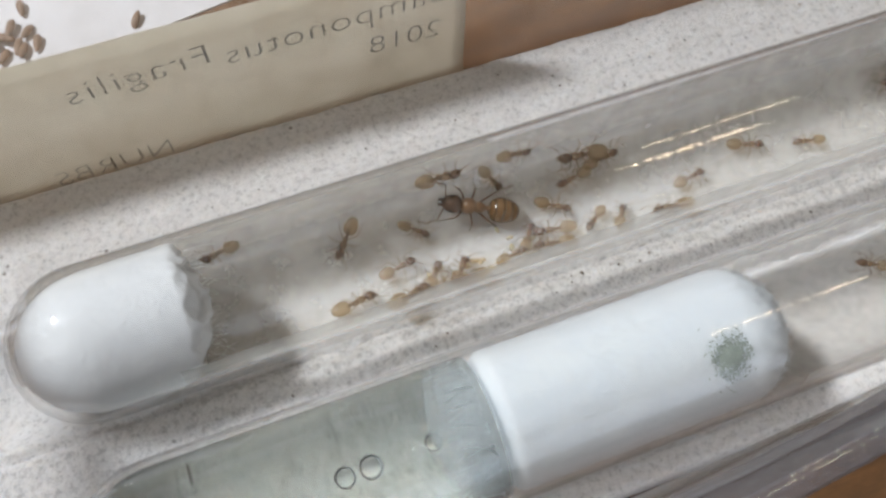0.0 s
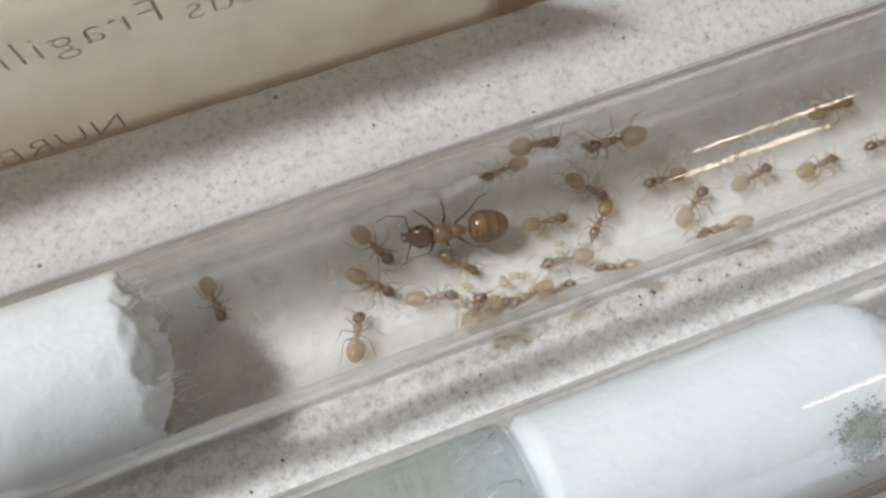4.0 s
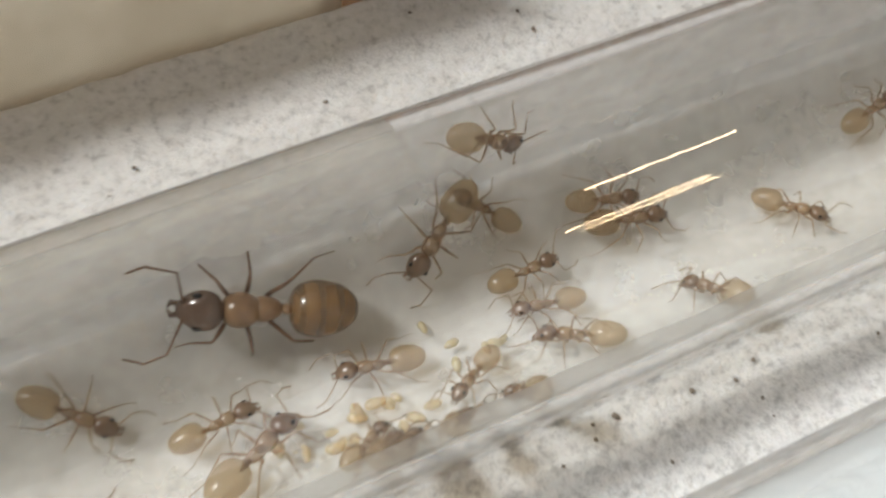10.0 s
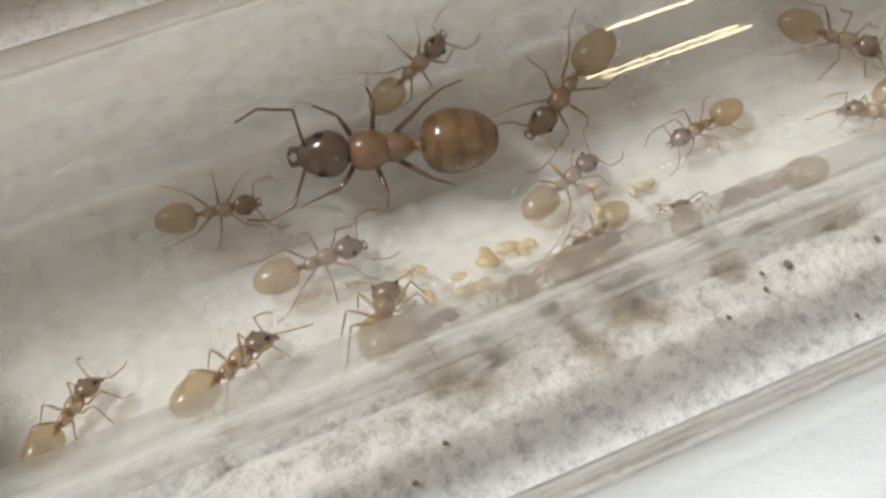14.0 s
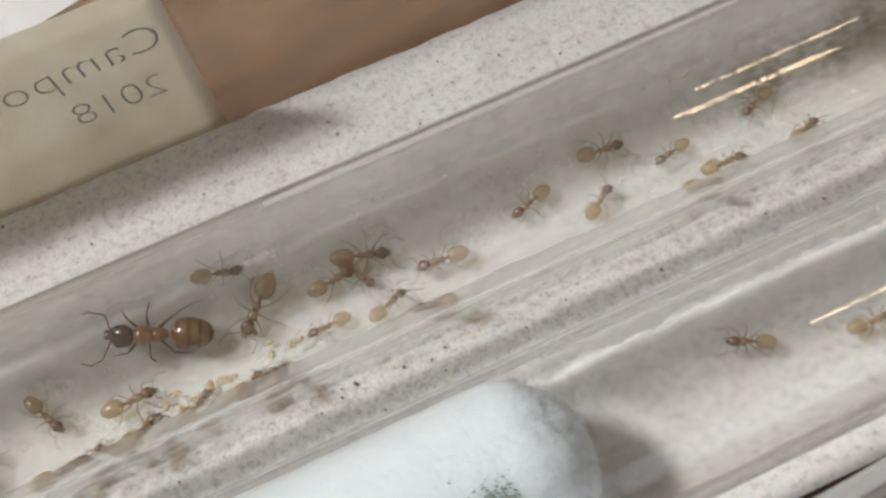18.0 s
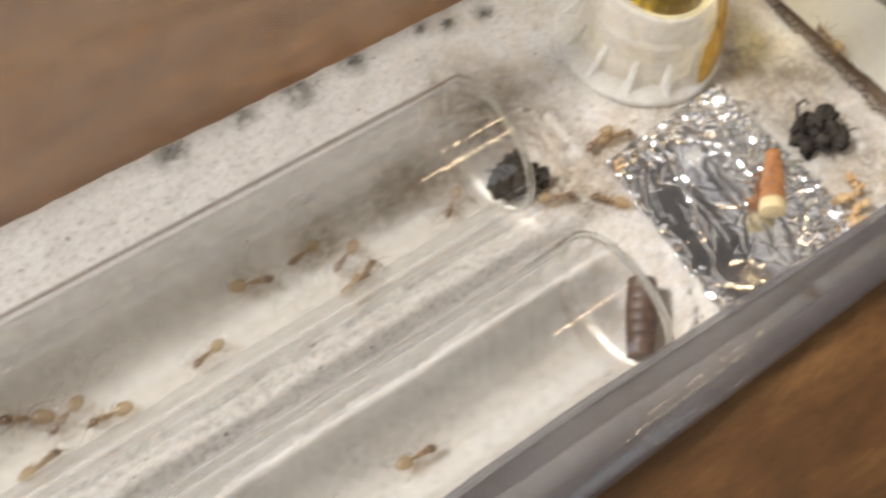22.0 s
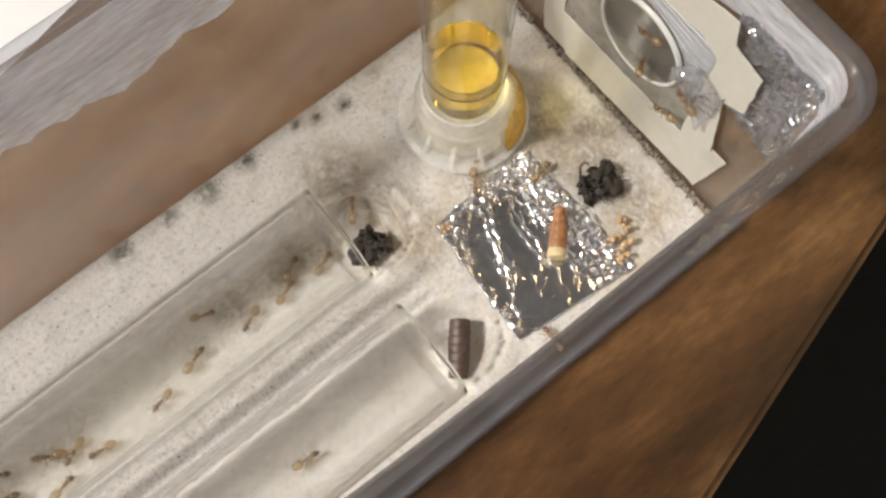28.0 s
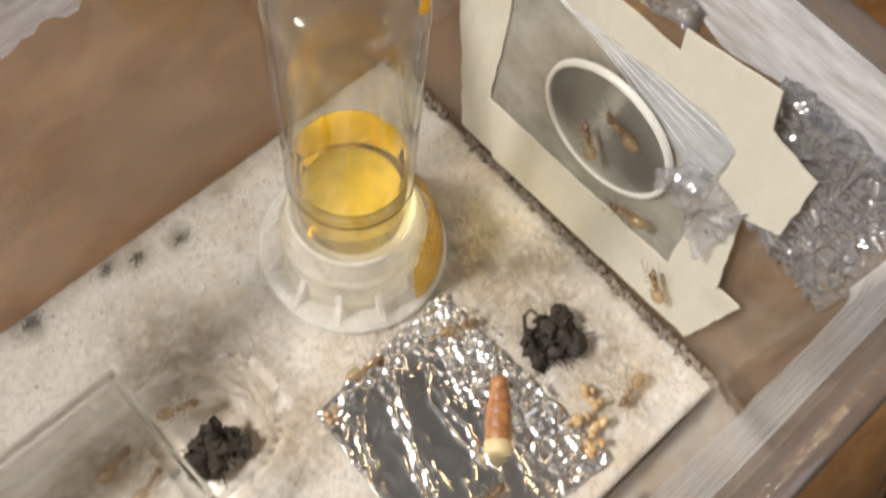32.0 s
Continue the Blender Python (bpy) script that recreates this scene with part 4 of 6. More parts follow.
def end_wall_vent():
    v = empty("ventilation_window", at(0, 0, 0))
    tagged(v, "round mesh vent in a grey film window framed with masking tape", "vent")
    flat_piece("film", [(0.80, 3.70), (0.64, 1.16), (-2.52, 1.28), (-2.34, 4.0)], WINDOWFILM, v, 0.02, 0.02, "dull grey plastic film", shadow=False)
    flap = [(0.80, 3.68), (-0.05, 3.62), (-0.85, 3.45), (-1.45, 3.25), (-1.85, 3.06), (-2.22, 2.82), (-2.30, 3.3), (-2.32, 3.98)]
    flat_piece("film", flap, FLAPFILM, v, 0.05, 0.004, "pale creased film flap", shadow=False)
    for k in range(7):
        u = k / 6
        bm = bmesh.new()
        p, q = (0.74 - 0.12 * u, 3.67), (-1.9 - 0.40 * u, 3.02 + 0.92 * u)
        pts = [wall_pt(p[0] + (q[0] - p[0]) * w, p[1] + (q[1] - p[1]) * w + 0.16 * (1 - u) * math.sin(math.pi * w) + 0.03 * hash_noise(w * 4, u * 9), 0.06) for w in [i / 10 for i in range(11)]]
        sweep(bm, pts, [0.003 + 0.010 * abs(hash_noise(i * 0.7, u * 5, 3.0)) for i in range(11)], 4)
        part("crease", bm, CREASE, v, "pale fold in the film")
    flat_piece("tape_strip", [(1.98, 4.4), (0.98, 0.16), (0.30, 0.14), (0.66, 1.2), (0.79, 3.69), (0.82, 4.38), (1.5, 4.44)], TAPE, v, 0.035, 0.025, "cream masking tape", 0.03)
    flat_piece("tape_strip", [(0.66, 1.2), (0.32, 0.14), (-3.27, 0.35), (-3.48, 1.73), (-3.14, 1.72), (-2.49, 1.32)], TAPE, v, 0.065, 0.025, "cream masking tape", 0.03)
    flat_piece("tape_strip", [(-2.49, 1.32), (-3.14, 1.70), (-2.76, 3.2), (-2.32, 3.98)], TAPE, v, 0.095, 0.025, "cream masking tape", 0.02)
    flat_piece("tape_strip", [(0.79, 3.68), (-2.32, 3.98), (-2.45, 4.4), (-1.36, 4.35), (0.95, 4.32)], TAPE, v, 0.095, 0.025, "cream masking tape", 0.03)
    flat_piece("tape_strip", [(-1.27, 4.75), (-2.34, 4.96), (-2.47, 4.5), (-3.1, 4.36), (-3.2, 3.42), (-2.74, 3.18), (-2.31, 3.96), (-1.36, 4.33)], TAPE, v, 0.19, 0.025, "cream masking tape corner", 0.03)
    # ring and wire mesh
    yc, zc, rr = -1.0, 2.47, 0.94
    m = Matrix.Translation(wall_pt(yc, zc, 0.05)) @ Matrix(((0, 0, -1, 0), (1, 0, 0, 0), (0, 1, 0, 0), (0, 0, 0, 1)))
    bm = bmesh.new()
    lathe(bm, [(rr - 0.055, 0.0), (rr - 0.055, 0.05), (rr - 0.02, 0.08), (rr + 0.02, 0.05), (rr + 0.03, 0.0)], 64, m)
    bmesh.ops.recalc_face_normals(bm, faces=bm.faces)
    part("ring", bm, WHITEPLASTIC, v, "white plastic ring")
    bm = bmesh.new()
    n = 46
    for k in range(-n // 2 + 1, n // 2):
        q = (rr - 0.04) * 2 * k / n
        h = math.sqrt(max(0.0, (rr - 0.04) ** 2 - q * q))
        sweep(bm, [m @ Vector((q, -h, 0.02)), m @ Vector((q, h, 0.02))], 0.007, 3)
        sweep(bm, [m @ Vector((-h, q, 0.028)), m @ Vector((h, q, 0.028))], 0.007, 3)
    part("wire_mesh", bm, MESHWIRE, v, "fine steel wire mesh")["kind"] = "stuff"
    f = empty("clear_film_patch", at(0, 0, 0))
    tagged(f, "crumpled glossy clear film glued inside the box corner", "film patch")
    crumpled("film_sheet", [(-2.70, 3.05), (-4.06, 2.75), (-4.22, 5.05), (-2.25, 5.0)], CORNERFILM, f, 0.02, 0.065, 3.0, 130)
    crumpled("film_sheet", [(1.6, 4.5), (-1.3, 4.55), (-1.3, 4.95), (1.6, 4.95)], CORNERFILM, f, 0.03, 0.05, 14.0, 20)
    crumpled("glue", [(-1.75, 2.75), (-2.75, 2.2), (-2.85, 3.35), (-2.0, 3.3)], SMEAR, f, 0.16, 0.10, 21.0, 24, "glossy clear glue smear")


def floor_foil():
    """A flat sheet of foil with long sharp folds, dented finer where the food was pressed into it."""
    f = empty("foil_square", at(0, 0, 0))
    tagged(f, "crumpled aluminium foil feeding tray lying on the plaster", "foil")
    rng = random.Random(17)
    corners = [Vector(p) for p in ((1.57, -0.82, 0), (1.42, -3.47, 0), (3.98, -3.74, 0), (3.85, -0.68, 0))]
    folds = []
    for k in range(34):
        x = 1.35 + 2.9 * (k + rng.uniform(-0.6, 0.6)) / 33
        lo = rng.uniform(-3.8, -2.0)
        long = rng.uniform(0.5, 2.2)
        folds.append((x, lo, lo + long, -long * rng.uniform(0.15, 0.62), rng.uniform(0.010, 0.018), rng.uniform(0.008, 0.036), rng.uniform(0, 9)))
    for k in range(30):
        y = rng.uniform(-3.5, -0.9)
        folds.append((None, y, rng.uniform(1.5, 3.9), rng.uniform(0.2, 0.6), rng.uniform(0.008, 0.016), rng.uniform(0.006, 0.018), rng.uniform(0, 9)))
    res = 170
    rows = []
    for i in range(res + 1):
        u = i / res
        row = []
        for j in range(res + 1):
            w = j / res
            p = corners[0].lerp(corners[3], u).lerp(corners[1].lerp(corners[2], u), w)
            h = 0.05 + 0.025 * hash_noise(p.x * 0.9, p.y * 0.9, 2.0) + 0.004 * hash_noise(p.x * 2.6, p.y * 2.6, 5.0)
            for x, a, b, lean, wide, high, s in folds:
                if x is None:
                    d = p.y - a - math.sin(s * 7.0) * (p.x - b) - 0.08 * hash_noise(p.x * 2.2, s)
                    end = max(0.0, 1 - abs(p.x - b) / (0.6 * lean))
                else:
                    m = (p.y - a) / (b - a)
                    d = p.x - x + lean * (m - 0.5) * 0.9 - 0.22 * hash_noise(p.y * 1.5, s) - 0.06 * hash_noise(p.y * 6.0, s, 3.0)
                    end = max(0.0, min(1.0, 4 * m, 4 * (1 - m)))
                h += high * end * math.exp(-abs(d) / wide) * (0.65 + 0.5 * hash_noise(p.y * 3.1, p.x * 3.1, s))
            worn = min(1.0, max(0.0, (p.x - 2.9) * 1.1) + max(0.0, (p.y + 1.35) * 1.2) + max(0.0, (1.68 - p.x) * 2.5))
            near, cells = noise.voronoi(Vector((p.x * 5 + 0.3 * hash_noise(p.x * 3, p.y * 3), p.y * 5, 1.0)))
            h += 0.045 * worn * max(0.0, 1 - (near[1] - near[0]) * 4)
            h += worn * (0.03 * hash_noise(p.x * 6, p.y * 6, 1.0) + 0.014 * hash_noise(p.x * 14, p.y * 14, 4.0))
            near, cells = noise.voronoi(Vector((p.x * 2.1 + 4, p.y * 2.1, 7.0)))
            h += 0.012 * (near[0] - 0.3)
            e = 0.05 if i in (0, res) or j in (0, res) else 0.0
            row.append((p.x + e * hash_noise(p.x * 4, p.y * 4, 31), p.y + e * hash_noise(p.x * 4, p.y * 4, 36), h))
        rows.append(row)
    bm = bmesh.new()
    grid(bm, rows)
    geo = bmesh.ops.extrude_face_region(bm, geom=bm.faces[:])
    for v in geo["geom"]:
        if isinstance(v, bmesh.types.BMVert):
            v.co.z += 0.008
    bmesh.ops.recalc_face_normals(bm, faces=bm.faces)
    part("foil_sheet", bm, FOIL, f)
    # pale damp crumbs of soil lying over the far and outer parts of the sheet
    bm = bmesh.new()
    for _ in range(900):
        x, y = rng.uniform(2.2, 4.0), rng.uniform(-3.7, -0.75)
        if hash_noise(x * 1.6, y * 1.6, 8.0) + 0.55 * (x - 3.25) + 0.35 * (y + 1.7) < 0.18 + rng.uniform(-0.15, 0.15):
            continue
        r = rng.uniform(0.010, 0.034)
        egg(bm, (x, y, 0.085 + 0.5 * r + 0.03 * hash_noise(x * 0.9, y * 0.9, 2.0)), (r * rng.uniform(1, 1.8), r, r * 0.6), 5, 4, 0.1, Euler((0, 0, rng.uniform(0, 3))).to_matrix())
    part("soil_crumb", bm, SOILBIT, f, "pale damp soil crumbs")["kind"] = "stuff"


def feeder():
    fx, fy = 3.42, 0.60
    f = empty("liquid_feeder", at(fx, fy, 0.0))
    tagged(f, "inverted glass tube of amber syrup on a white plastic feeder base", "feeder")
    bm = bmesh.new()
    prof = [(0.55, 0.02), (1.22, 0.02), (1.26, 0.06), (1.24, 0.12), (1.12, 0.17), (0.98, 0.20), (0.93, 0.62), (0.93, 0.92), (0.88, 0.96), (0.80, 1.35), (0.77, 1.38), (0.74, 1.34), (0.74, 1.18), (0.0, 1.16)]
    lathe(bm, prof, 64)
    bmesh.ops.recalc_face_normals(bm, faces=bm.faces)
    part("base", bm, MILKY, f, "milky white plastic base")
    for k in range(12):
        a = 2 * math.pi * (k + 0.3) / 12
        bm = bmesh.new()
        c, s = math.cos(a), math.sin(a)
        t = Vector((-s, c, 0)) * 0.035
        pts = [Vector((0.93 * c, 0.93 * s, 0.15)), Vector((1.20 * c, 1.20 * s, 0.15)), Vector((1.12 * c, 1.12 * s, 0.24)), Vector((0.945 * c, 0.945 * s, 0.64))]
        lo = [bm.verts.new(p - t) for p in pts]
        hi = [bm.verts.new(p + t) for p in pts]
        bm.faces.new(lo[::-1])
        bm.faces.new(hi)
        for i in range(4):
            j = (i + 1) % 4
            bm.faces.new((lo[i], lo[j], hi[j], hi[i]))
        bmesh.ops.recalc_face_normals(bm, faces=bm.faces)
        part("rib", bm, MILKY, f, smooth=False)
    r, top = 0.735, 5.75
    bm = bmesh.new()
    n = 8
    out = [(r - 0.01, 1.2), (r, top - 0.4)] + [(r - 0.3 + 0.3 * math.cos(math.pi / 2 * k / n), top - 0.4 + 0.4 * math.sin(math.pi / 2 * k / n)) for k in range(1, n + 1)] + [(0.0, top + 0.0)]
    ri = r - 0.07
    inn = [(ri, 1.2), (ri, top - 0.45)] + [(ri - 0.26 + 0.26 * math.cos(math.pi / 2 * k / n), top - 0.45 + 0.36 * math.sin(math.pi / 2 * k / n)) for k in range(1, n + 1)] + [(0.0, top - 0.1)]
    lathe(bm, inn[::-1] + out, 64)
    bmesh.ops.recalc_face_normals(bm, faces=bm.faces)
    part("glass_tube", bm, VIAL, f)
    bm = bmesh.new()
    ri = r - 0.075
    lathe(bm, [(0.0, 1.20), (ri - 0.12, 1.21), (ri - 0.01, 1.32), (ri, 1.75), (ri, 2.52), (ri - 0.03, 2.50), (0.0, 2.48)], 64)
    bmesh.ops.recalc_face_normals(bm, faces=bm.faces)
    part("syrup", bm, SYRUP, f, "clear amber sugar syrup", shadow=False)
    # ring put in for the dark meniscus line at the syrup's front edge
    bm = bmesh.new()
    lathe(bm, [(r + 0.003, 2.30), (r + 0.009, 2.31), (r + 0.009, 2.33), (r + 0.003, 2.34)], 64)
    part("meniscus_ring", bm, DARKSKIN, f, "thin dark meniscus line round the syrup")
    # amber arc painted in for syrup colour refracted by the thick top edge
    bm = bmesh.new()
    sweep(bm, [((r - 0.06) * math.cos(radians(a)), (r - 0.06) * math.sin(radians(a)), top - 0.17) for a in range(-58, 142, 8)], [0.045] * 25, 8)
    part("amber_arc", bm, REFRACTEDAMBER, f, "amber arc of syrup colour refracted in the thick glass edge")
    # thin orange patch bulging over one side of the base
    bm = bmesh.new()
    rows = []
    for i in range(25):
        a = math.radians(-84 + 112 * i / 24)
        w = math.sin(math.pi * i / 24) ** 0.35
        row = []
        for j in range(9):
            z = 0.16 + (0.25 + 0.95 * w * (0.8 + 0.3 * hash_noise(i * 0.4, 2.0))) * j / 8
            r = 0.955 if z > 0.66 else 0.975 + (0.66 - z) * 0.36
            r = 0.9 if z > 0.95 else r
            row.append(((r + 0.02 + 0.13 * w * math.sin(math.pi * (j + 1) / 10)) * math.cos(a), (r + 0.02 + 0.13 * w * math.sin(math.pi * (j + 1) / 10)) * math.sin(a), z))
        rows.append(row)
    grid(bm, rows)
    bmesh.ops.solidify(bm, geom=bm.faces[:], thickness=0.03)
    part("orange_patch", bm, ORANGEPATCH, f, "orange patch over one side of the base")


# ---------------------------------------------------------------- insect food remains and litter


def rod_piece(name, label, cat, a, b, r, segs, mat, end_mat, taper=0.0):
    a, b = Vector(a), Vector(b)
    L = (b - a).length
    d = (b - a).normalized()
    ob = empty(name, Matrix.Translation(a * CM) @ d.to_track_quat("X", "Z").to_matrix().to_4x4())
    tagged(ob, label, cat)
    for k in range(segs):
        bm = bmesh.new()
        x0, x1 = L * k / segs, L * (k + 1) / segs
        q = r * (1 - 0.22 * abs(k / (segs - 1) - 0.4)) * (1 - taper * (1 - k / (segs - 1)))
        prof = [(q * 0.95, x0), (q * 1.0, x0 + 0.03), (q * 1.0, x1 - 0.035), (q * 0.965, x1 + 0.004)]
        if k == 0:
            prof = [(0, x0 - 0.03)] + prof
        if k == segs - 1:
            prof = prof + [(0, x1 + 0.03)]
        lathe(bm, prof, 18, ALONG_X)
        bmesh.ops.recalc_face_normals(bm, faces=bm.faces)
        part("segment", bm, end_mat if k == segs - 1 else mat, ob)
    return ob


def dark_remains(name, label, x, y, size, seed, hooked):
    ob = empty(name, at(x, y, 0.02))
    tagged(ob, label, "insect remains")
    rng = random.Random(seed)
    for _ in range(26):
        bm = bmesh.new()
        a, q = rng.uniform(0, 2 * math.pi), size * math.sqrt(rng.random()) * 0.8
        s = rng.uniform(0.10, 0.22) * size / 0.5
        rot = Euler((rng.uniform(0, 3), rng.uniform(0, 3), rng.uniform(0, 3))).to_matrix()
        egg(bm, (q * math.cos(a), q * math.sin(a) * 0.8, s * 0.6 + 0.14 * (1 - q / size) * rng.random()), (s, s * rng.uniform(0.5, 0.9), s * rng.uniform(0.4, 0.8)), 16, 11, 0.2, rot)
        for v in bm.verts:
            p = v.co.copy()
            for fr, am in ((7, 0.10), (17, 0.06), (38, 0.03)):
                v.co += Vector((hash_noise(p.x * fr, p.y * fr, p.z * fr + seed), hash_noise(p.y * fr, p.z * fr, p.x * fr), 0.6 * hash_noise(p.z * fr, p.x * fr, p.y * fr + 5))) * am
        part("dried_piece", bm, BLACKBIT, ob)
    for k in range(22):
        bm = bmesh.new()
        a, q = rng.uniform(0, 6.28), size * rng.uniform(0.3, 0.8)
        p = Vector((q * math.cos(a), q * math.sin(a) * 0.85, rng.uniform(0.05, 0.25)))
        t = a + rng.uniform(-1.2, 1.2)
        d = Vector((math.cos(t), math.sin(t), rng.uniform(-0.1, 0.7))) * size * rng.uniform(0.25, 0.6)
        r = rng.uniform(0.008, 0.02)
        sweep(bm, [p, p + d * 0.5 + Vector((0, 0, 0.06)), p + d + Vector((0.03 * math.sin(k), 0.03 * math.cos(k), -0.03))], [r, r * 0.8, r * 0.35], 5)
        part("dried_leg", bm, BLACKBIT, ob)
    if hooked:
        bm = bmesh.new()
        pts = [Vector((-0.28, 0.1, 0.2)), Vector((-0.30, 0.3, 0.34)), Vector((-0.18, 0.46, 0.40)), Vector((-0.06, 0.46, 0.42)), Vector((-0.04, 0.36, 0.42))]
        sweep(bm, pts, [0.035, 0.03, 0.025, 0.022, 0.016], 6)
        part("curled_feeler", bm, BLACKBIT, ob, "curled black feeler")


def litter():
    rod_piece("mealworm_piece", "amber brown cut mealworm piece with pale end on the foil", "insect food", (3.58, -2.06, 0.28), (2.90, -2.74, 0.28), 0.205, 6, MEAL, MEALEND, 0.42)
    rod_piece("insect_shell", "dark brown dried insect shell lying before the tube mouth", "insect remains", (0.82, -2.50, 0.10), (0.13, -3.30, 0.05), 0.21, 7, DARKSKIN, DARKSKIN)
    dark_remains("insect_remains", "black heap of dried insect parts at the tube mouth", 0.38, -0.42, 0.42, 3, False)
    dark_remains("insect_remains", "black dried insect parts with a curled feeler beside the foil", 4.52, -2.16, 0.46, 8, True)
    rng = random.Random(12)
    for k, (x, y, s) in enumerate(((4.1, -3.2, 0.16), (4.35, -3.0, 0.13), (3.9, -3.45, 0.12), (1.7, -1.02, 0.08))):
        ob = empty("shed_skin", at(x, y, 0.1))
        for _ in range(7):
            bm = bmesh.new()
            rot = Euler((rng.uniform(0, 3), rng.uniform(0, 3), rng.uniform(0, 3))).to_matrix()
            egg(bm, (rng.uniform(-s, s), rng.uniform(-s, s), rng.uniform(0.02, 0.1)), (s * rng.uniform(0.4, 0.8), s * 0.4, s * 0.3), 8, 5, 0.1, rot)
            part("skin_scrap", bm, AMBERBIT, ob)
        tagged(ob, "pale amber insect skin scraps on the foil", "insect remains", "scraps on the foil")


def mould_and_dirt():
    """Dark mould tufts along the damp far edge, and the dirt line in the gap at the end wall."""
    rng = random.Random(9)
    for x, y, r in ((-0.42, 2.48, 0.17), (-1.3, 2.43, 0.2), (0.8, 2.45, 0.10), (1.2, 2.35, 0.12), (1.75, 2.2, 0.12), (-3.3, 2.5, 0.15)):
        ob = empty("mould_tuft", at(x, y, -0.01))
        tagged(ob, "dark grey mould tuft on the plaster edge", "mould", "mould tufts on the plaster")
        bm = bmesh.new()
        for _ in range(130):
            a, q = rng.uniform(0, 6.28), r * abs(rng.gauss(0, 0.55))
            egg(bm, (1.4 * q * math.cos(a), min(0.12, q * math.sin(a)), 0.012), (rng.uniform(0.006, 0.016), rng.uniform(0.006, 0.016), 0.012), 5, 4)
        part("mould_fuzz", bm, MOULDDARK, ob)["kind"] = "stuff"
    bm = bmesh.new()
    for _ in range(620):
        y = rng.uniform(-4.0, 2.5)
        if hash_noise(y * 1.4, 4.0) < -0.25:
            continue
        r = rng.uniform(0.012, 0.042)
        egg(bm, (X1 - 0.03 - abs(rng.gauss(0, 0.05)), y, -0.01 + rng.uniform(-0.02, 0.02)), (r, r * 1.6, r * 0.7), 6, 5, 0.0, Euler((0, 0, rng.uniform(0, 3))).to_matrix())
    tagged(part("dirt_line", bm, DARKGAP), "dark dirt line where plaster meets the end wall", "dirt")


def crumbs_and_smears():
    """Tiny dark crumbs on the plaster, and the brown dirt that the ants dragged into the tube mouth."""
    rng = random.Random(31)
    bm = bmesh.new()
    spots = [(-8.13, -1.02, 0.022), (-8.29, -1.01, 0.012), (-8.32, -1.1, 0.014), (-7.2, -1.3, 0.012), (-10.2, -1.2, 0.014)]
    for _ in range(60):
        x = rng.uniform(-13, 5.2)
        y = rng.choice((rng.uniform(-1.55, -1.05), rng.uniform(1.1, 2.5), rng.uniform(-3.9, 2.4) if x > 0.6 else rng.uniform(1.2, 2.4)))
        spots.append((x, y, rng.uniform(0.007, 0.017)))
    for x, y, r in spots:
        egg(bm, (x, y, 0.02 + 0.035 * hash_noise(x * 0.9, y * 0.9)), (r * 1.3, r, r * 0.8), 6, 5, 0.2, Euler((0, 0, rng.uniform(0, 3))).to_matrix())
    ob = part("dirt_crumbs", bm, DARKGAP)
    tagged(ob, "tiny dark crumbs scattered over the plaster", "crumbs", kind="stuff")
    yc, zc = TUBES[0]
    for xm, am, wx, wa in ((-0.75, 30, 0.75, 30), (-1.35, 20, 0.6, 22), (-2.2, 24, 0.55, 18), (-0.5, 8, 0.45, 20)):
        bm = bmesh.new()
        rows = []
        for i in range(17):
            u = -1 + i / 8
            row = []
            for k in range(13):
                w = -1 + k / 6
                f = radians(am + wa * w)
                row.append((min(-0.08 - xm, wx * u), 0.888 * math.sin(f), -0.888 * math.cos(f)))
            rows.append(row)
        grid(bm, rows)
        centre = Vector((0, 0.888 * math.sin(radians(am)), -0.888 * math.cos(radians(am))))
        for v in bm.verts:
            v.co -= centre
        ob = part("dirt_smear", bm, SMUDGE)
        ob.matrix_basis = at(xm, yc + centre.y, zc + centre.z)
        tagged(ob, "soft brown dirt smeared over the glass floor near the tube mouth", "dirt", "dirt smears in the tube")
    # soil trodden into the plaster round the tube mouth, the tray and the feeder
    for x, y in ((0.85, 0.85), (1.2, 0.15), (0.55, 1.25), (4.8, -2.1), (4.25, -1.35), (4.75, -3.05), (3.0, -0.5), (4.6, -0.35), (5.15, -1.2), (1.35, -0.75)):
        bm = bmesh.new()
        low = plaster_z(x, y)
        rows = []
        for i in range(29):
            px = min(X1 - 0.12 - x, -0.95 + 1.9 * i / 28)
            rows.append([(px, dy, plaster_z(x + px, y + dy) - low + 0.016) for dy in (max(near_y(x) + 0.1 - y, min(far_y(x) - 0.08 - y, -0.95 + 1.9 * k / 28)) for k in range(29))])
        grid(bm, rows)
        bmesh.ops.remove_doubles(bm, verts=bm.verts, dist=1e-5)
        ob = part("soil_stain", bm, STAIN)
        ob.matrix_basis = at(x, y, low)
        tagged(ob, "faint brown soil stain on the damp plaster", "stain", "soil stains on the plaster")


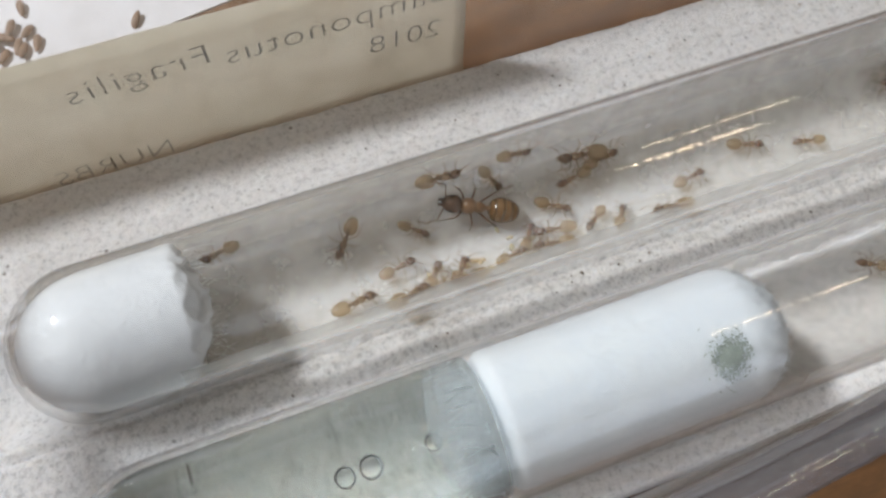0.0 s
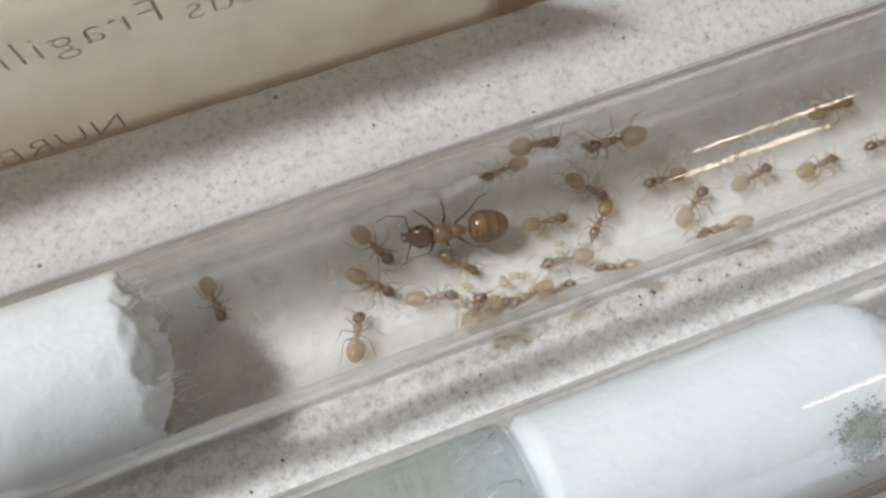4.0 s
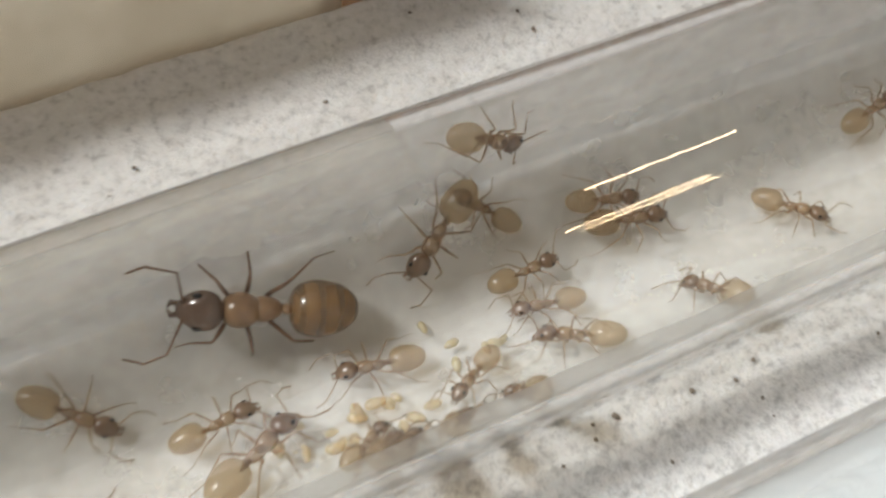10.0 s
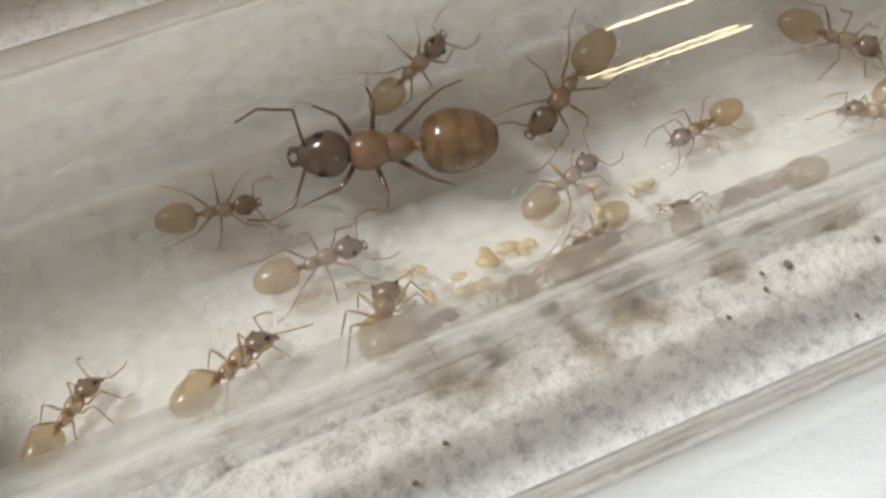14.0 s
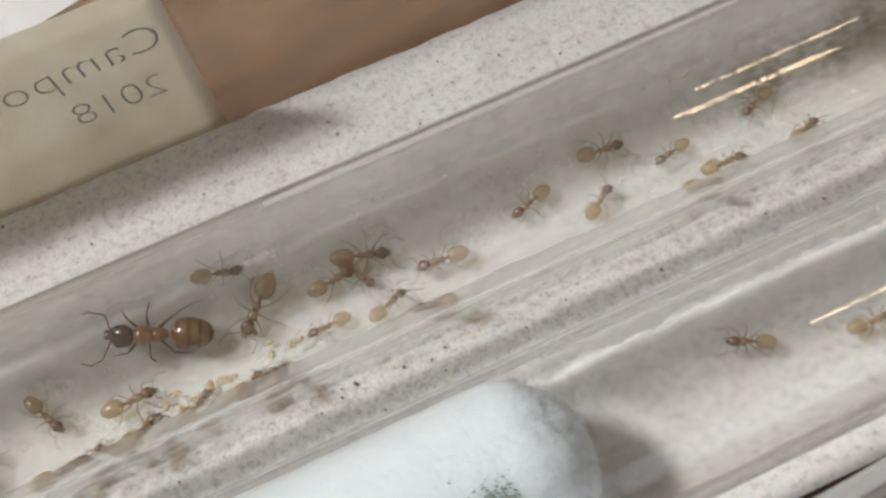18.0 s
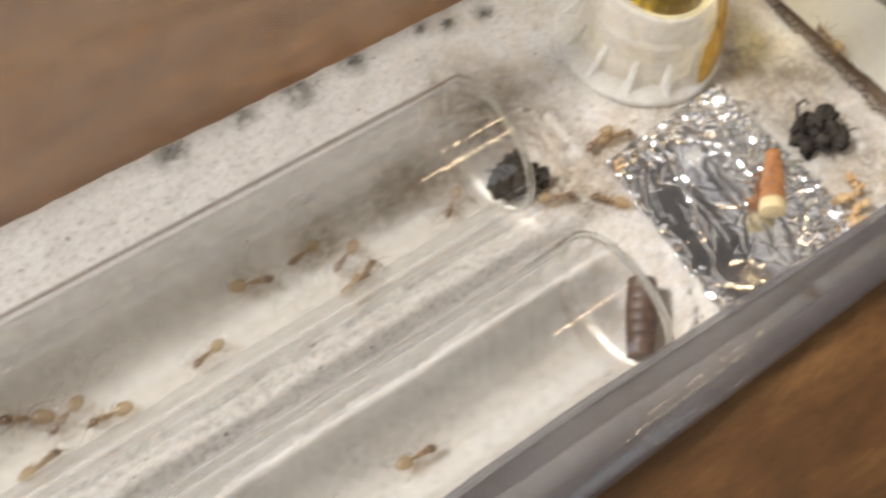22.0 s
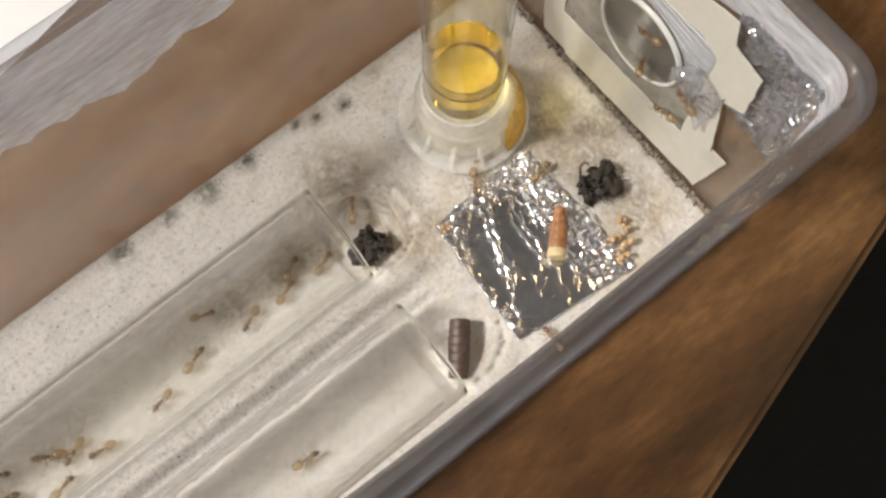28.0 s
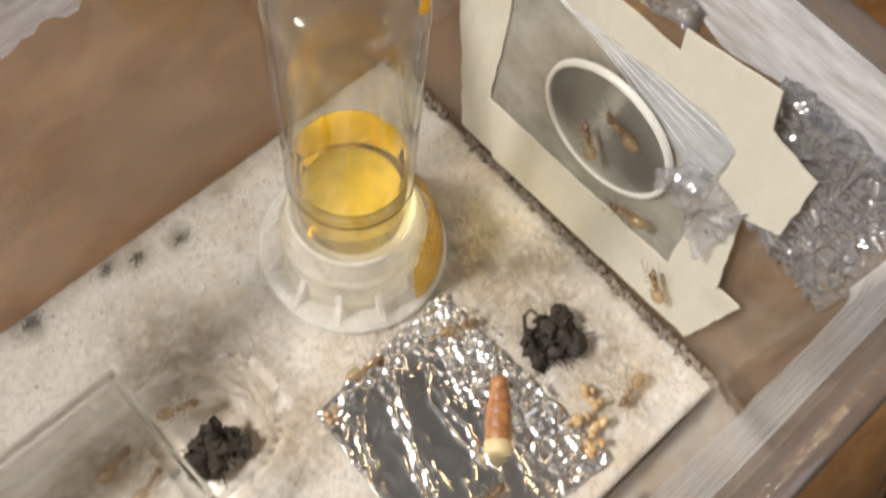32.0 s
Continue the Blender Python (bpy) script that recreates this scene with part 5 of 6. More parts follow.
def brood():
    """Pale eggs and larvae heaped on the tube's floor, and yellowish food scraps."""
    rng = random.Random(21)
    for label, x, phi, n, size, mat in (("heap of pale ant larvae and eggs on the tube floor", -9.75, -24, 14, 0.075, LARVA), ("heap of pale ant larvae and eggs on the tube floor", -9.5, -32, 9, 0.07, LARVA), ("yellowish food scrap on the tube floor", -8.82, -8, 6, 0.06, SCRAP)):
        ob = empty("brood_pile" if mat is LARVA else "food_scrap", in_tube(0, x, phi, 0, 0.01))
        tagged(ob, label, "ant brood" if mat is LARVA else "food scrap")
        for k in range(n):
            bm = bmesh.new()
            r = size * rng.uniform(0.6, 1.0)
            egg(bm, (0, 0, 0), (r, r * 0.55, r * 0.5), 10, 7, 0.15)
            g = part("larva" if mat is LARVA else "scrap", bm, mat, ob)
            q = 0.3 * math.sqrt(rng.random())
            a = rng.uniform(0, 6.28)
            g.matrix_basis = at(1.3 * q * math.cos(a), 0.7 * q * math.sin(a), r * 0.5 + 0.05 * rng.random(), 0, 0, rng.uniform(0, 360))


def paper_and_seeds():
    bm = bmesh.new()
    pts = [(-26, 4.0, 0), (-15.3, 5.3, 0), (-11.4, 5.85, 0), (-1.3, 8.0, 0), (9, 9.8, 0), (5, 31, 0), (-26, 31, 0)]
    slab(bm, [Vector(p) for p in pts], 0.03)
    ob = part("paper_sheet", bm, PAPER, smooth=False)
    ob.matrix_basis = at(0, 0, TABLE_Z + 0.005)
    tagged(ob, "white paper sheet lying on the wooden table", "paper")
    rng = random.Random(4)
    made = None
    for k in range(34):
        if k < 20:
            a, q = rng.uniform(0, 6.28), 0.75 * math.sqrt(rng.random())
            x, y = -15.35 + q * math.cos(a), 6.15 + q * math.sin(a) * 0.8
            h = 0.12 * (1 - q / 0.8)
        else:
            x, y, h = rng.uniform(-15.2, -12.8), rng.uniform(5.75, 8.2), 0
        m = at(x, y, TABLE_Z + 0.09 + h, rng.uniform(-15, 15), rng.uniform(-15, 15), rng.uniform(0, 360))
        if made is None:
            bm = bmesh.new()
            egg(bm, (0, 0, 0), (0.17, 0.07, 0.055), 10, 7, 0.25)
            made = part("seed", bm, SEED)
            made.matrix_basis = m
            tagged(made, "brown grass seed on the white paper", "seed", "seeds on the paper")
        else:
            copy_thing(made, m)
    d = empty("petri_dish", at(5.6, 11.9, TABLE_Z + 0.04))
    tagged(d, "clear round plastic dish standing on the paper", "dish")
    bm = bmesh.new()
    lathe(bm, [(0, 0.0), (1.7, 0.0), (1.8, 0.06), (1.86, 1.3), (1.80, 1.32), (1.74, 0.12), (0, 0.08)], 64)
    bmesh.ops.recalc_face_normals(bm, faces=bm.faces)
    part("dish_body", bm, RIMP, d, shadow=False)


# ---------------------------------------------------------------- ants


def limb(pts, radii, seg=6):
    bm = bmesh.new()
    sweep(bm, pts, radii, seg)
    return bm


def ant(name, label, group, mats, L, gaster, head, sway=0.0, spread=1.0, stout=1.0):
    """An ant of body length L (cm), facing +x, feet at z = 0. gaster: (length, width, height) as parts of L; head: width as a part of L."""
    body, gas, hd, leg = mats
    a = empty(name)
    tagged(a, label, "ant", group)
    h = 0.15 * L
    bm = bmesh.new()
    egg(bm, (0.36 * L, 0, h + 0.01 * L), (0.125 * L, head * L, 0.075 * L), 16, 10, -0.18, Euler((0, radians(18), 0)).to_matrix())
    hob = part("head", bm, hd, a)
    for s in (-1, 1):
        bm = bmesh.new()
        egg(bm, (0.375 * L, s * head * 0.80 * L, h + 0.045 * L), (0.026 * L, 0.016 * L, 0.026 * L), 8, 6)
        part("eye", bm, EYE, hob)
        bm = limb([(0.455 * L, s * 0.025 * L, h - 0.03 * L), (0.50 * L, s * 0.035 * L, h - 0.045 * L), (0.515 * L, s * 0.005 * L, h - 0.05 * L)], [0.018 * L, 0.014 * L, 0.006 * L], 5)
        part("mandible", bm, hd, hob)
    bm = bmesh.new()
    egg(bm, (0.15 * L, 0, h + 0.015 * L), (0.108 * L, 0.064 * stout * L, 0.066 * stout * L), 14, 9, 0.1)
    egg(bm, (0.02 * L, 0, h + 0.0 * L), (0.09 * L, 0.046 * stout * L, 0.055 * stout * L), 12, 8, 0.15)
    egg(bm, (0.245 * L, 0, h), (0.04 * L, 0.03 * L, 0.03 * L), 8, 6)
    part("thorax", bm, body, a)
    bm = bmesh.new()
    egg(bm, (-0.085 * L, 0, h + 0.012 * L), (0.03 * L, 0.03 * L, 0.05 * L), 10, 7)
    sweep(bm, [(-0.03 * L, 0, h - 0.01 * L), (-0.15 * L, 0, h - 0.005 * L)], 0.017 * L, 6)
    part("petiole", bm, body, a)
    gl, gw, gh = (0.5 * q * L for q in gaster)
    bm = bmesh.new()
    n, seg = 18, 20
    tail = 0.24 if stout < 1.2 else 0.06
    rows = []
    for i in range(1, n):
        u = math.pi * i / n
        x = -math.cos(u)
        r = math.sin(u) ** (0.72 if x > 0 else 0.72 - tail * 1.2 * x) * (1 + 0.14 * x)
        x *= 1 + tail if x < 0 else 1
        step = 1 - 0.018 * ((i % 4) == 0)
        rows.append([(-0.10 * L - gl + x * gl, r * gw * step * math.cos(2 * math.pi * k / seg), h + 0.01 * L + r * gh * step * math.sin(2 * math.pi * k / seg)) for k in range(seg)])
    vs = closed_grid(bm, rows)
    tip = bm.verts.new((-0.10 * L - (2.03 + tail) * gl, 0, h - 0.005 * L))
    front = bm.verts.new((-0.10 * L, 0, h))
    for k in range(seg):
        j = (k + 1) % seg
        bm.faces.new((tip, vs[0][j], vs[0][k]))
        bm.faces.new((front, vs[-1][k], vs[-1][j]))
    bmesh.ops.recalc_face_normals(bm, faces=bm.faces)
    part("gaster", bm, gas, a)
    for s in (-1, 1):
        w = sway * s
        bm = limb([(0.44 * L, s * 0.035 * L, h + 0.02 * L), (0.50 * L + w * 0.05 * L, s * 0.21 * L, h + 0.07 * L), (0.63 * L, s * (0.25 + w * 0.05) * L, h + 0.02 * L), (0.73 * L, s * (0.22 + 0.1 * w) * L, h - 0.04 * L)],
                  [0.0085 * L, 0.0075 * L, 0.0075 * L, 0.006 * L], 5)
        part("antenna", bm, leg, a)
        for k, (x, ang, reach) in enumerate(((0.20, 48, 0.40), (0.12, 96 + 12 * w, 0.42), (0.03, 142, 0.52))):
            t = radians(ang + 9 * w * (k - 1))
            dx, dy = math.cos(t), s * math.sin(t)
            q = reach * spread * L
            p0 = Vector((x * L, s * 0.045 * L, h - 0.02 * L))
            p1 = p0 + Vector((dx * 0.10 * q, dy * 0.12 * q, -0.01 * L))
            p2 = p0 + Vector((dx * 0.50 * q, dy * 0.56 * q, 0.09 * L))
            bend = (0.10, -0.02, -0.14)[k] * q
            p3 = Vector((p0.x + dx * 0.85 * q + bend, p0.y + dy * 0.84 * q, 0.025 * L))
            p4 = Vector((p0.x + dx * 1.02 * q + 2.4 * bend, p0.y + dy * 0.98 * q, 0.004 * L))
            mid = p1.lerp(p2, 0.55) + Vector((0, 0, 0.012 * L))
            bm = limb([p0, p1, mid, p2, p2.lerp(p3, 0.12), p3, p4], [0.012 * L, 0.013 * L, 0.012 * L, 0.0075 * L, 0.009 * L, 0.005 * L, 0.0032 * L], 6)
            part("leg", bm, leg, a)
    return a


def in_tube(tube, x, phi, heading, lift=0.0, pitch=0.0):
    """A pose on the inside of a tube: x along it, phi degrees up from the bottom line towards +y, heading from +x towards +phi."""
    yc, zc = TUBES[tube]
    f = radians(phi)
    r = 0.895 - lift
    p = Vector((x, yc + r * math.sin(f), zc - r * math.cos(f)))
    up = Vector((0, -math.sin(f), math.cos(f)))
    side = Vector((0, math.cos(f), math.sin(f)))
    c, s = math.cos(radians(heading)), math.sin(radians(heading))
    ax = Vector((c, 0, 0)) + s * side
    ay = Vector((-s, 0, 0)) + c * side
    m = Matrix((ax, ay, up)).transposed().to_4x4()
    return Matrix.Translation(p * CM) @ m @ pose(0, 0, 0, 0, pitch, 0)


WORKER = (W_BODY, W_GASTER, W_HEAD, W_LEG)
QUEEN = (Q_THORAX, Q_GASTER, Q_HEAD, Q_LEG)

room()
table()
plastic_box()
plaster_floor()
tubes_and_contents()
far_tape()
end_wall_vent()
floor_foil()
feeder()
litter()
paper_and_seeds()
brood()
mould_and_dirt()
crumbs_and_smears()

queen = ant("queen_ant", "large brown queen ant with a round amber gaster", "", QUEEN, 1.19, (0.36, 0.305, 0.29), 0.108, 0.4, 0.70, 1.5)
kinds = [ant("worker_ant", "pale amber worker ant with a brown head", "worker ants", WORKER, 0.60, (0.38, 0.295, 0.27), 0.100, sway, 0.84, 1.2) for sway in (-0.6, 0.3, 0.9)]
# each ant's way: seconds, place along the tube (cm), degrees up from its bottom line, heading
QUEEN_WAY = [
    (0, -9.10, 31, 155), (2, -9.67, 40, 163), (4.5, -9.87, 28, 170), (6, -9.78, 37, 157), (7, -9.69, 44, 147), (9, -9.79, 30, 165), (10, -9.84, 40, 159), (10.5, -9.82, 41, 158), (11, -9.84, 34, 168), (12, -9.86, 29, 170), (13, -9.82, 37, 172), (13.5, -9.79, 42, 163), (14, -9.79, 35, 167), (14.5, -9.81, 34, 165), (16.5, -9.83, 37, 161), (18, -9.86, 34, 157), (20, -9.92, 32, 158), (32, -9.92, 32, 158),
]
WORKER_WAYS = [
    (0.70, [(0, -9.61, 82, -5), (2, -9.59, 76, -20), (4.5, -8.79, 93, -27), (6, -8.81, 82, -30), (7, -8.83, 82, -26), (9, -8.62, 86, -26), (10, -8.23, 89, -36), (10.5, -7.99, 75, -35), (11, -7.97, 64, -46), (12, -7.65, 43, -46), (14, -7.02, 17, -37), (14.5, -7.15, 18, -35), (16.5, -7.32, 19, -48), (18, -7.53, 26, -17), (20, -7.54, 10, -8), (21, -7.49, 5, -15), (32, -7.49, 5, -15)]),
    (0.56, [(0, -8.47, 79, -9), (1, -8.61, 76, -89), (2, -8.76, 73, -169), (4.5, -9.48, 66, -176), (6, -10.35, 78, -176), (12, -6.30, 23, -257), (18, -2.35, -41, -329), (20, -2.38, -22, -346), (21, -2.50, -34, -331), (22, -2.31, -44, -344), (26, -1.07, 21, -323), (30, -0.96, 15, -345), (32, -0.64, 24, -347)]),
    (0.55, [(0, -8.84, 57, -60), (2, -8.84, 30, -13), (6, -8.95, 3, -4), (7, -8.57, 7, 1), (9, -8.27, 11, 3), (18, -3.79, -58, -62), (19, -2.58, -26, -99), (20, -1.36, 7, -172), (21, -1.87, 6, -182), (22, -2.15, -3, -156), (32, -2.15, -3, -156)]),
    (0.78, [(0, -7.43, 52, 174), (2, -7.79, 61, 167), (4.5, -7.95, 59, 175), (6, -8.19, 56, 184), (7, -8.44, 53, 195), (9, -8.65, 44, 194), (10, -8.62, 45, 219), (10.5, -8.66, 38, 220), (11, -8.72, 37, 219), (12, -8.76, 36, 232), (13, -8.76, 37, 223), (13.5, -8.79, 36, 204), (14, -8.71, 36, 213), (14.5, -8.66, 38, 218), (16.5, -8.71, 34, 221), (18, -8.79, 23, 223), (20, -8.86, 23, 217), (32, -8.86, 23, 217)]),
    (0.59, [(0, -7.16, 40, 9), (2, -6.45, 21, -5), (4.5, -6.49, -15, 13), (6, -6.10, 22, -63), (6.5, -6.43, -7, -130), (7, -6.72, -36, -198), (9, -7.27, -37, -212), (10, -7.13, -45, -253), (10.5, -7.15, -42, -233), (11, -7.20, -39, -217), (12, -7.01, -33, -242), (14.5, -7.12, -33, -236), (16.5, -7.32, -51, -229), (18, -7.01, -57, -220), (20, -7.65, -47, -231), (20.5, -7.82, -40, -305), (21, -7.91, -39, -382), (32, -7.91, -39, -382)]),
    (0.57, [(0, -7.62, 30, -171), (2, -5.10, -14, -203), (4.5, -4.83, -24, -181), (16.5, -4.50, -24, -196), (17.25, -4.64, -22, -261), (18, -4.80, -17, -325), (19.5, -5.10, -21, -259), (21, -5.28, -23, -187), (22, -5.59, -24, -188), (32, -5.59, -24, -188)]),
    (0.60, [(0, -4.92, 6, -18), (2, -4.35, 34, 5), (4.5, -5.35, 19, -1), (9, -5.19, 20, 12), (18, -4.51, 25, -6), (20, -4.17, 19, 26), (21, -3.54, 22, -18), (22, -3.37, 20, -16), (26, -3.41, -1, 18), (32, -3.41, -1, 18)]),
    (0.50, [(0, -3.96, -14, 166), (2, -3.53, 20, 200), (18, -3.74, -1, 192), (20, -4.27, -19, 197), (32, -4.27, -19, 197)]),
    (0.51, [(0, -2.16, 22, 176), (18, -2.54, 9, 200), (20, -2.47, 12, 214), (21, -2.56, 19, 169), (22, -2.59, 20, 187), (24, -2.71, 30, 263), (26, -2.80, 40, 339), (32, -2.80, 40, 339)]),
    (0.57, [(0, -8.06, 9, -32), (1, -8.16, 17, -85), (2, -8.25, 24, -138), (3.25, -8.29, 25, -81), (4.5, -8.32, 26, -25), (6, -7.89, 23, 1), (7, -8.24, 35, -15), (18, -3.36, -36, -5), (20, -3.01, -54, 4), (21, -2.54, -44, -20), (22, -2.12, -33, 29), (26, -0.95, -22, 56), (30, -1.78, 8, -12), (32, -1.78, 8, -12)]),
    (0.53, [(0, -7.57, -21, -142), (2, -7.94, 5, -146), (4.5, -8.36, -10, -128), (5, -8.41, -20, -76), (5.5, -8.47, -27, -22), (6, -8.54, -36, 32), (6.33, -8.56, -37, 91), (6.67, -8.58, -36, 151), (7, -8.61, -38, 213), (9, -8.76, -27, 196), (10, -8.81, -31, 213), (10.5, -8.83, -29, 215), (11, -8.87, -25, 203), (12, -8.95, -26, 189), (13, -9.01, -33, 218), (13.5, -8.93, -29, 208), (14.5, -9.02, -41, 221), (17.25, -8.02, -1, 280), (20, -7.07, 38, 342), (21, -7.30, 36, 329), (32, -7.30, 36, 329)]),
    (0.54, [(0, -7.23, -30, 54), (2, -7.36, -1, 113), (4.5, -7.45, 12, 187), (6, -7.65, -1, 194), (7, -7.74, -9, 200), (9, -8.03, -17, 185), (10, -8.12, -10, 169), (10.5, -8.10, -14, 179), (11, -8.19, -13, 176), (12, -8.26, -4, 163), (13, -8.08, -3, 196), (13.5, -8.06, -5, 191), (14, -8.02, -1, 189), (14.5, -7.98, 4, 154), (16.5, -7.84, 1, 180), (18, -8.15, -19, 183), (20, -8.35, -54, 148), (32, -8.35, -54, 148)]),
    (0.62, [(0, -6.52, -47, 165), (2, -6.73, -44, 177), (4.5, -7.41, -67, 155), (6, -7.97, -71, 149), (7, -8.03, -57, 147), (9, -8.17, -55, 145), (10, -8.09, -36, 142), (10.5, -8.10, -53, 154), (11, -8.14, -42, 151), (12, -8.12, -44, 150), (13, -8.17, -41, 137), (13.5, -8.03, -51, 154), (14, -8.10, -58, 169), (14.5, -8.23, -73, 180), (15.5, -8.45, -72, 113), (16.5, -8.54, -55, 29), (18, -8.80, -58, 82), (20, -9.01, -56, 139), (32, -9.01, -56, 139)]),
    (0.65, [(0, -11.04, 43, -128), (2, -10.71, 49, -60), (4.5, -10.81, 36, -61), (6, -10.88, 24, -15), (7, -10.96, 14, 10), (9, -11.16, 17, -37), (10, -11.16, 27, -44), (10.5, -11.02, 24, -47), (11, -10.97, 15, -46), (12, -10.89, 9, -47), (13, -10.74, 1, -14), (13.5, -10.70, 6, 1), (14, -10.48, 1, 2), (14.5, -10.54, -3, 3), (16.5, -10.43, 0, 10), (18, -10.47, -8, 1), (32, -10.47, -8, 1)]),
    (0.50, [(0, -10.09, 30, -38), (2, -10.02, 15, -36), (4.5, -9.89, -7, -50), (6, -9.60, -43, -20), (7, -9.63, -38, -15), (9, -9.78, -49, 10), (10, -9.63, -47, 41), (10.5, -9.71, -43, 16), (12, -9.89, -52, 14), (13, -9.99, -58, 17), (13.5, -10.08, -66, 32), (14, -10.11, -65, 38), (14.5, -10.19, -62, 57), (16.5, -10.39, -50, 155), (18, -10.75, -48, 131), (32, -10.75, -48, 131)]),
    (0.59, [(0, -10.49, -3, 10), (2, -10.60, -7, -1), (4.5, -10.35, -18, -17), (6, -10.42, -13, 7), (7, -10.41, -9, 23), (9, -10.49, -7, 16), (10, -10.41, -3, 5), (10.5, -10.42, -4, 9), (11, -10.30, 1, 18), (12, -10.39, 12, 36), (13.5, -9.86, 56, 52), (14, -9.62, 62, 31), (14.5, -9.46, 60, 10), (16.5, -8.92, 74, 2), (18, -9.04, 62, -16), (20, -9.12, 65, -4), (32, -9.12, 65, -4)]),
    (0.78, [(0, -10.51, -52, 29), (2, -10.31, -51, 46), (4.5, -10.01, -52, 64), (6, -10.08, -50, 65), (7, -10.15, -53, 65), (9, -10.22, -44, 53), (10, -10.25, -27, 31), (10.5, -10.14, -30, 54), (11, -10.03, -22, 48), (12, -10.29, -24, 61), (13, -10.26, -42, 71), (13.5, -10.33, -46, 71), (14, -10.25, -43, 72), (14.5, -10.34, -51, 80), (16.5, -10.49, -38, 77), (18, -10.35, -53, 64), (32, -10.35, -53, 64)]),
    (0.60, [(0, -10.06, -26, 56), (2.33, -10.56, -4, -4), (4.67, -11.07, 18, -64), (7, -11.60, 39, -123), (9, -12.12, -2, -71), (11, -12.06, -14, -17), (13, -11.93, -24, 36), (13.5, -12.07, -27, 34), (14, -11.88, -27, 51), (14.5, -11.94, -30, 66), (16.5, -12.13, -14, 77), (32, -12.13, -14, 77)]),
    (0.64, [(0, -9.70, -32, 55), (4.5, -9.87, -66, 48), (6, -9.98, -78, 43), (7, -9.71, -67, 35), (9, -9.60, -69, 70), (16.5, -9.07, -53, 27), (32, -9.07, -53, 27)]),
    (0.69, [(0, -11.23, -29, 10), (2, -11.35, -26, 44), (4.5, -11.25, -31, 74), (6, -11.29, -46, 82), (7, -11.25, -48, 88), (9, -11.23, -43, 91), (13, -11.21, -31, 79), (13.5, -11.16, -44, 68), (14, -11.07, -36, 34), (14.5, -11.09, -46, 47), (16.5, -11.18, -35, 15), (18, -11.21, -61, 35), (32, -11.21, -61, 35)]),
    (0.54, [(0, -8.95, -35, 14), (2, -9.28, -37, -21), (4.5, -9.16, -70, 41), (6, -9.16, -74, 51), (7, -9.17, -68, 52), (9, -9.13, -70, 69), (10.5, -9.08, -72, 64), (11, -9.04, -74, 68), (12, -9.11, -64, 69), (13.5, -9.14, -61, 83), (14, -9.24, -59, 97), (16.5, -9.12, -48, 69), (32, -9.12, -48, 69)]),
    (0.56, [(0, -8.60, -17, 54), (2, -8.71, -4, 52), (3.25, -8.57, -36, 98), (4.5, -8.44, -68, 144), (6, -8.64, -67, 106), (7, -8.63, -63, 138), (9, -8.63, -63, 109), (10, -8.68, -69, 101), (10.5, -8.59, -63, 108), (11, -8.65, -49, 120), (12, -8.66, -50, 123), (13, -8.59, -55, 91), (13.5, -8.60, -57, 83), (14, -8.60, -53, 66), (14.5, -8.38, -47, 36), (16.5, -7.82, -29, 24), (18, -7.47, -25, 25), (20, -7.01, -38, -32), (21, -6.70, -42, -2), (22, -6.49, -34, 14), (32, -6.49, -34, 14)]),
    (0.64, [(0, -8.19, -19, 169), (0.67, -8.02, -27, 225), (1.33, -7.85, -35, 281), (2, -7.68, -43, 337), (4.5, -7.18, -10, 394), (7, -6.87, 22, 353), (9, -7.12, 17, 329), (10, -7.32, 15, 348), (10.5, -6.89, -1, 336), (11, -6.45, 0, 358), (12.83, -6.49, -2, 300), (14.67, -6.53, -4, 242), (16.5, -6.51, -4, 183), (18, -6.70, -6, 175), (20, -6.46, -1, 220), (21, -6.45, 7, 193), (22, -6.40, 14, 153), (32, -6.40, 14, 153)]),
    (0.61, [(0, -8.33, -39, 163), (2, -8.51, -27, 179), (4.5, -8.95, -27, 168), (6, -9.19, -27, 166), (7, -9.23, -26, 172), (9, -9.21, -16, 181), (10, -9.32, -6, 169), (10.5, -9.29, -13, 191), (11, -9.25, -16, 213), (12, -9.32, -5, 159), (13, -9.29, -14, 121), (13.25, -9.21, -12, 78), (13.5, -9.13, -9, 35), (14, -9, -5, 21), (14.5, -8.97, -8, 33), (16.5, -8.45, 10, 3), (18, -7.94, 16, 5), (20, -8.34, -7, -19), (21, -8.30, 4, 8), (32, -8.30, 4, 8)]),
    (0.57, [(0, -12.70, 73, -167), (2, -12.57, 66, -157), (4.5, -12.56, 26, -80), (6, -12.54, -38, -112), (6.33, -12.51, -47, -166), (6.67, -12.46, -57, -223), (7, -12.43, -68, -272), (13, -11.64, 46, -355), (13.5, -11.13, 46, -371), (14, -10.89, 35, -368), (14.5, -10.87, 30, -373), (16.5, -10.99, 33, -358), (18, -11.37, 12, -424), (32, -11.37, 12, -424)]),
    (0.57, [(0, -9.65, -48, 173), (2, -9.51, -60, 232), (4.5, -9.40, -52, 183), (6.75, -9.36, -56, 118), (9, -9.33, -59, 59), (10, -9.44, -70, 67), (10.5, -9.41, -56, 62), (11, -9.36, -44, 60), (12, -9.56, -53, 75), (13, -9.57, -53, 71), (13.5, -9.54, -55, 72), (14, -9.61, -65, 75), (14.5, -9.61, -55, 87), (16.5, -9.46, -19, 48), (18, -9.76, -43, 49), (32, -9.76, -43, 49)]),
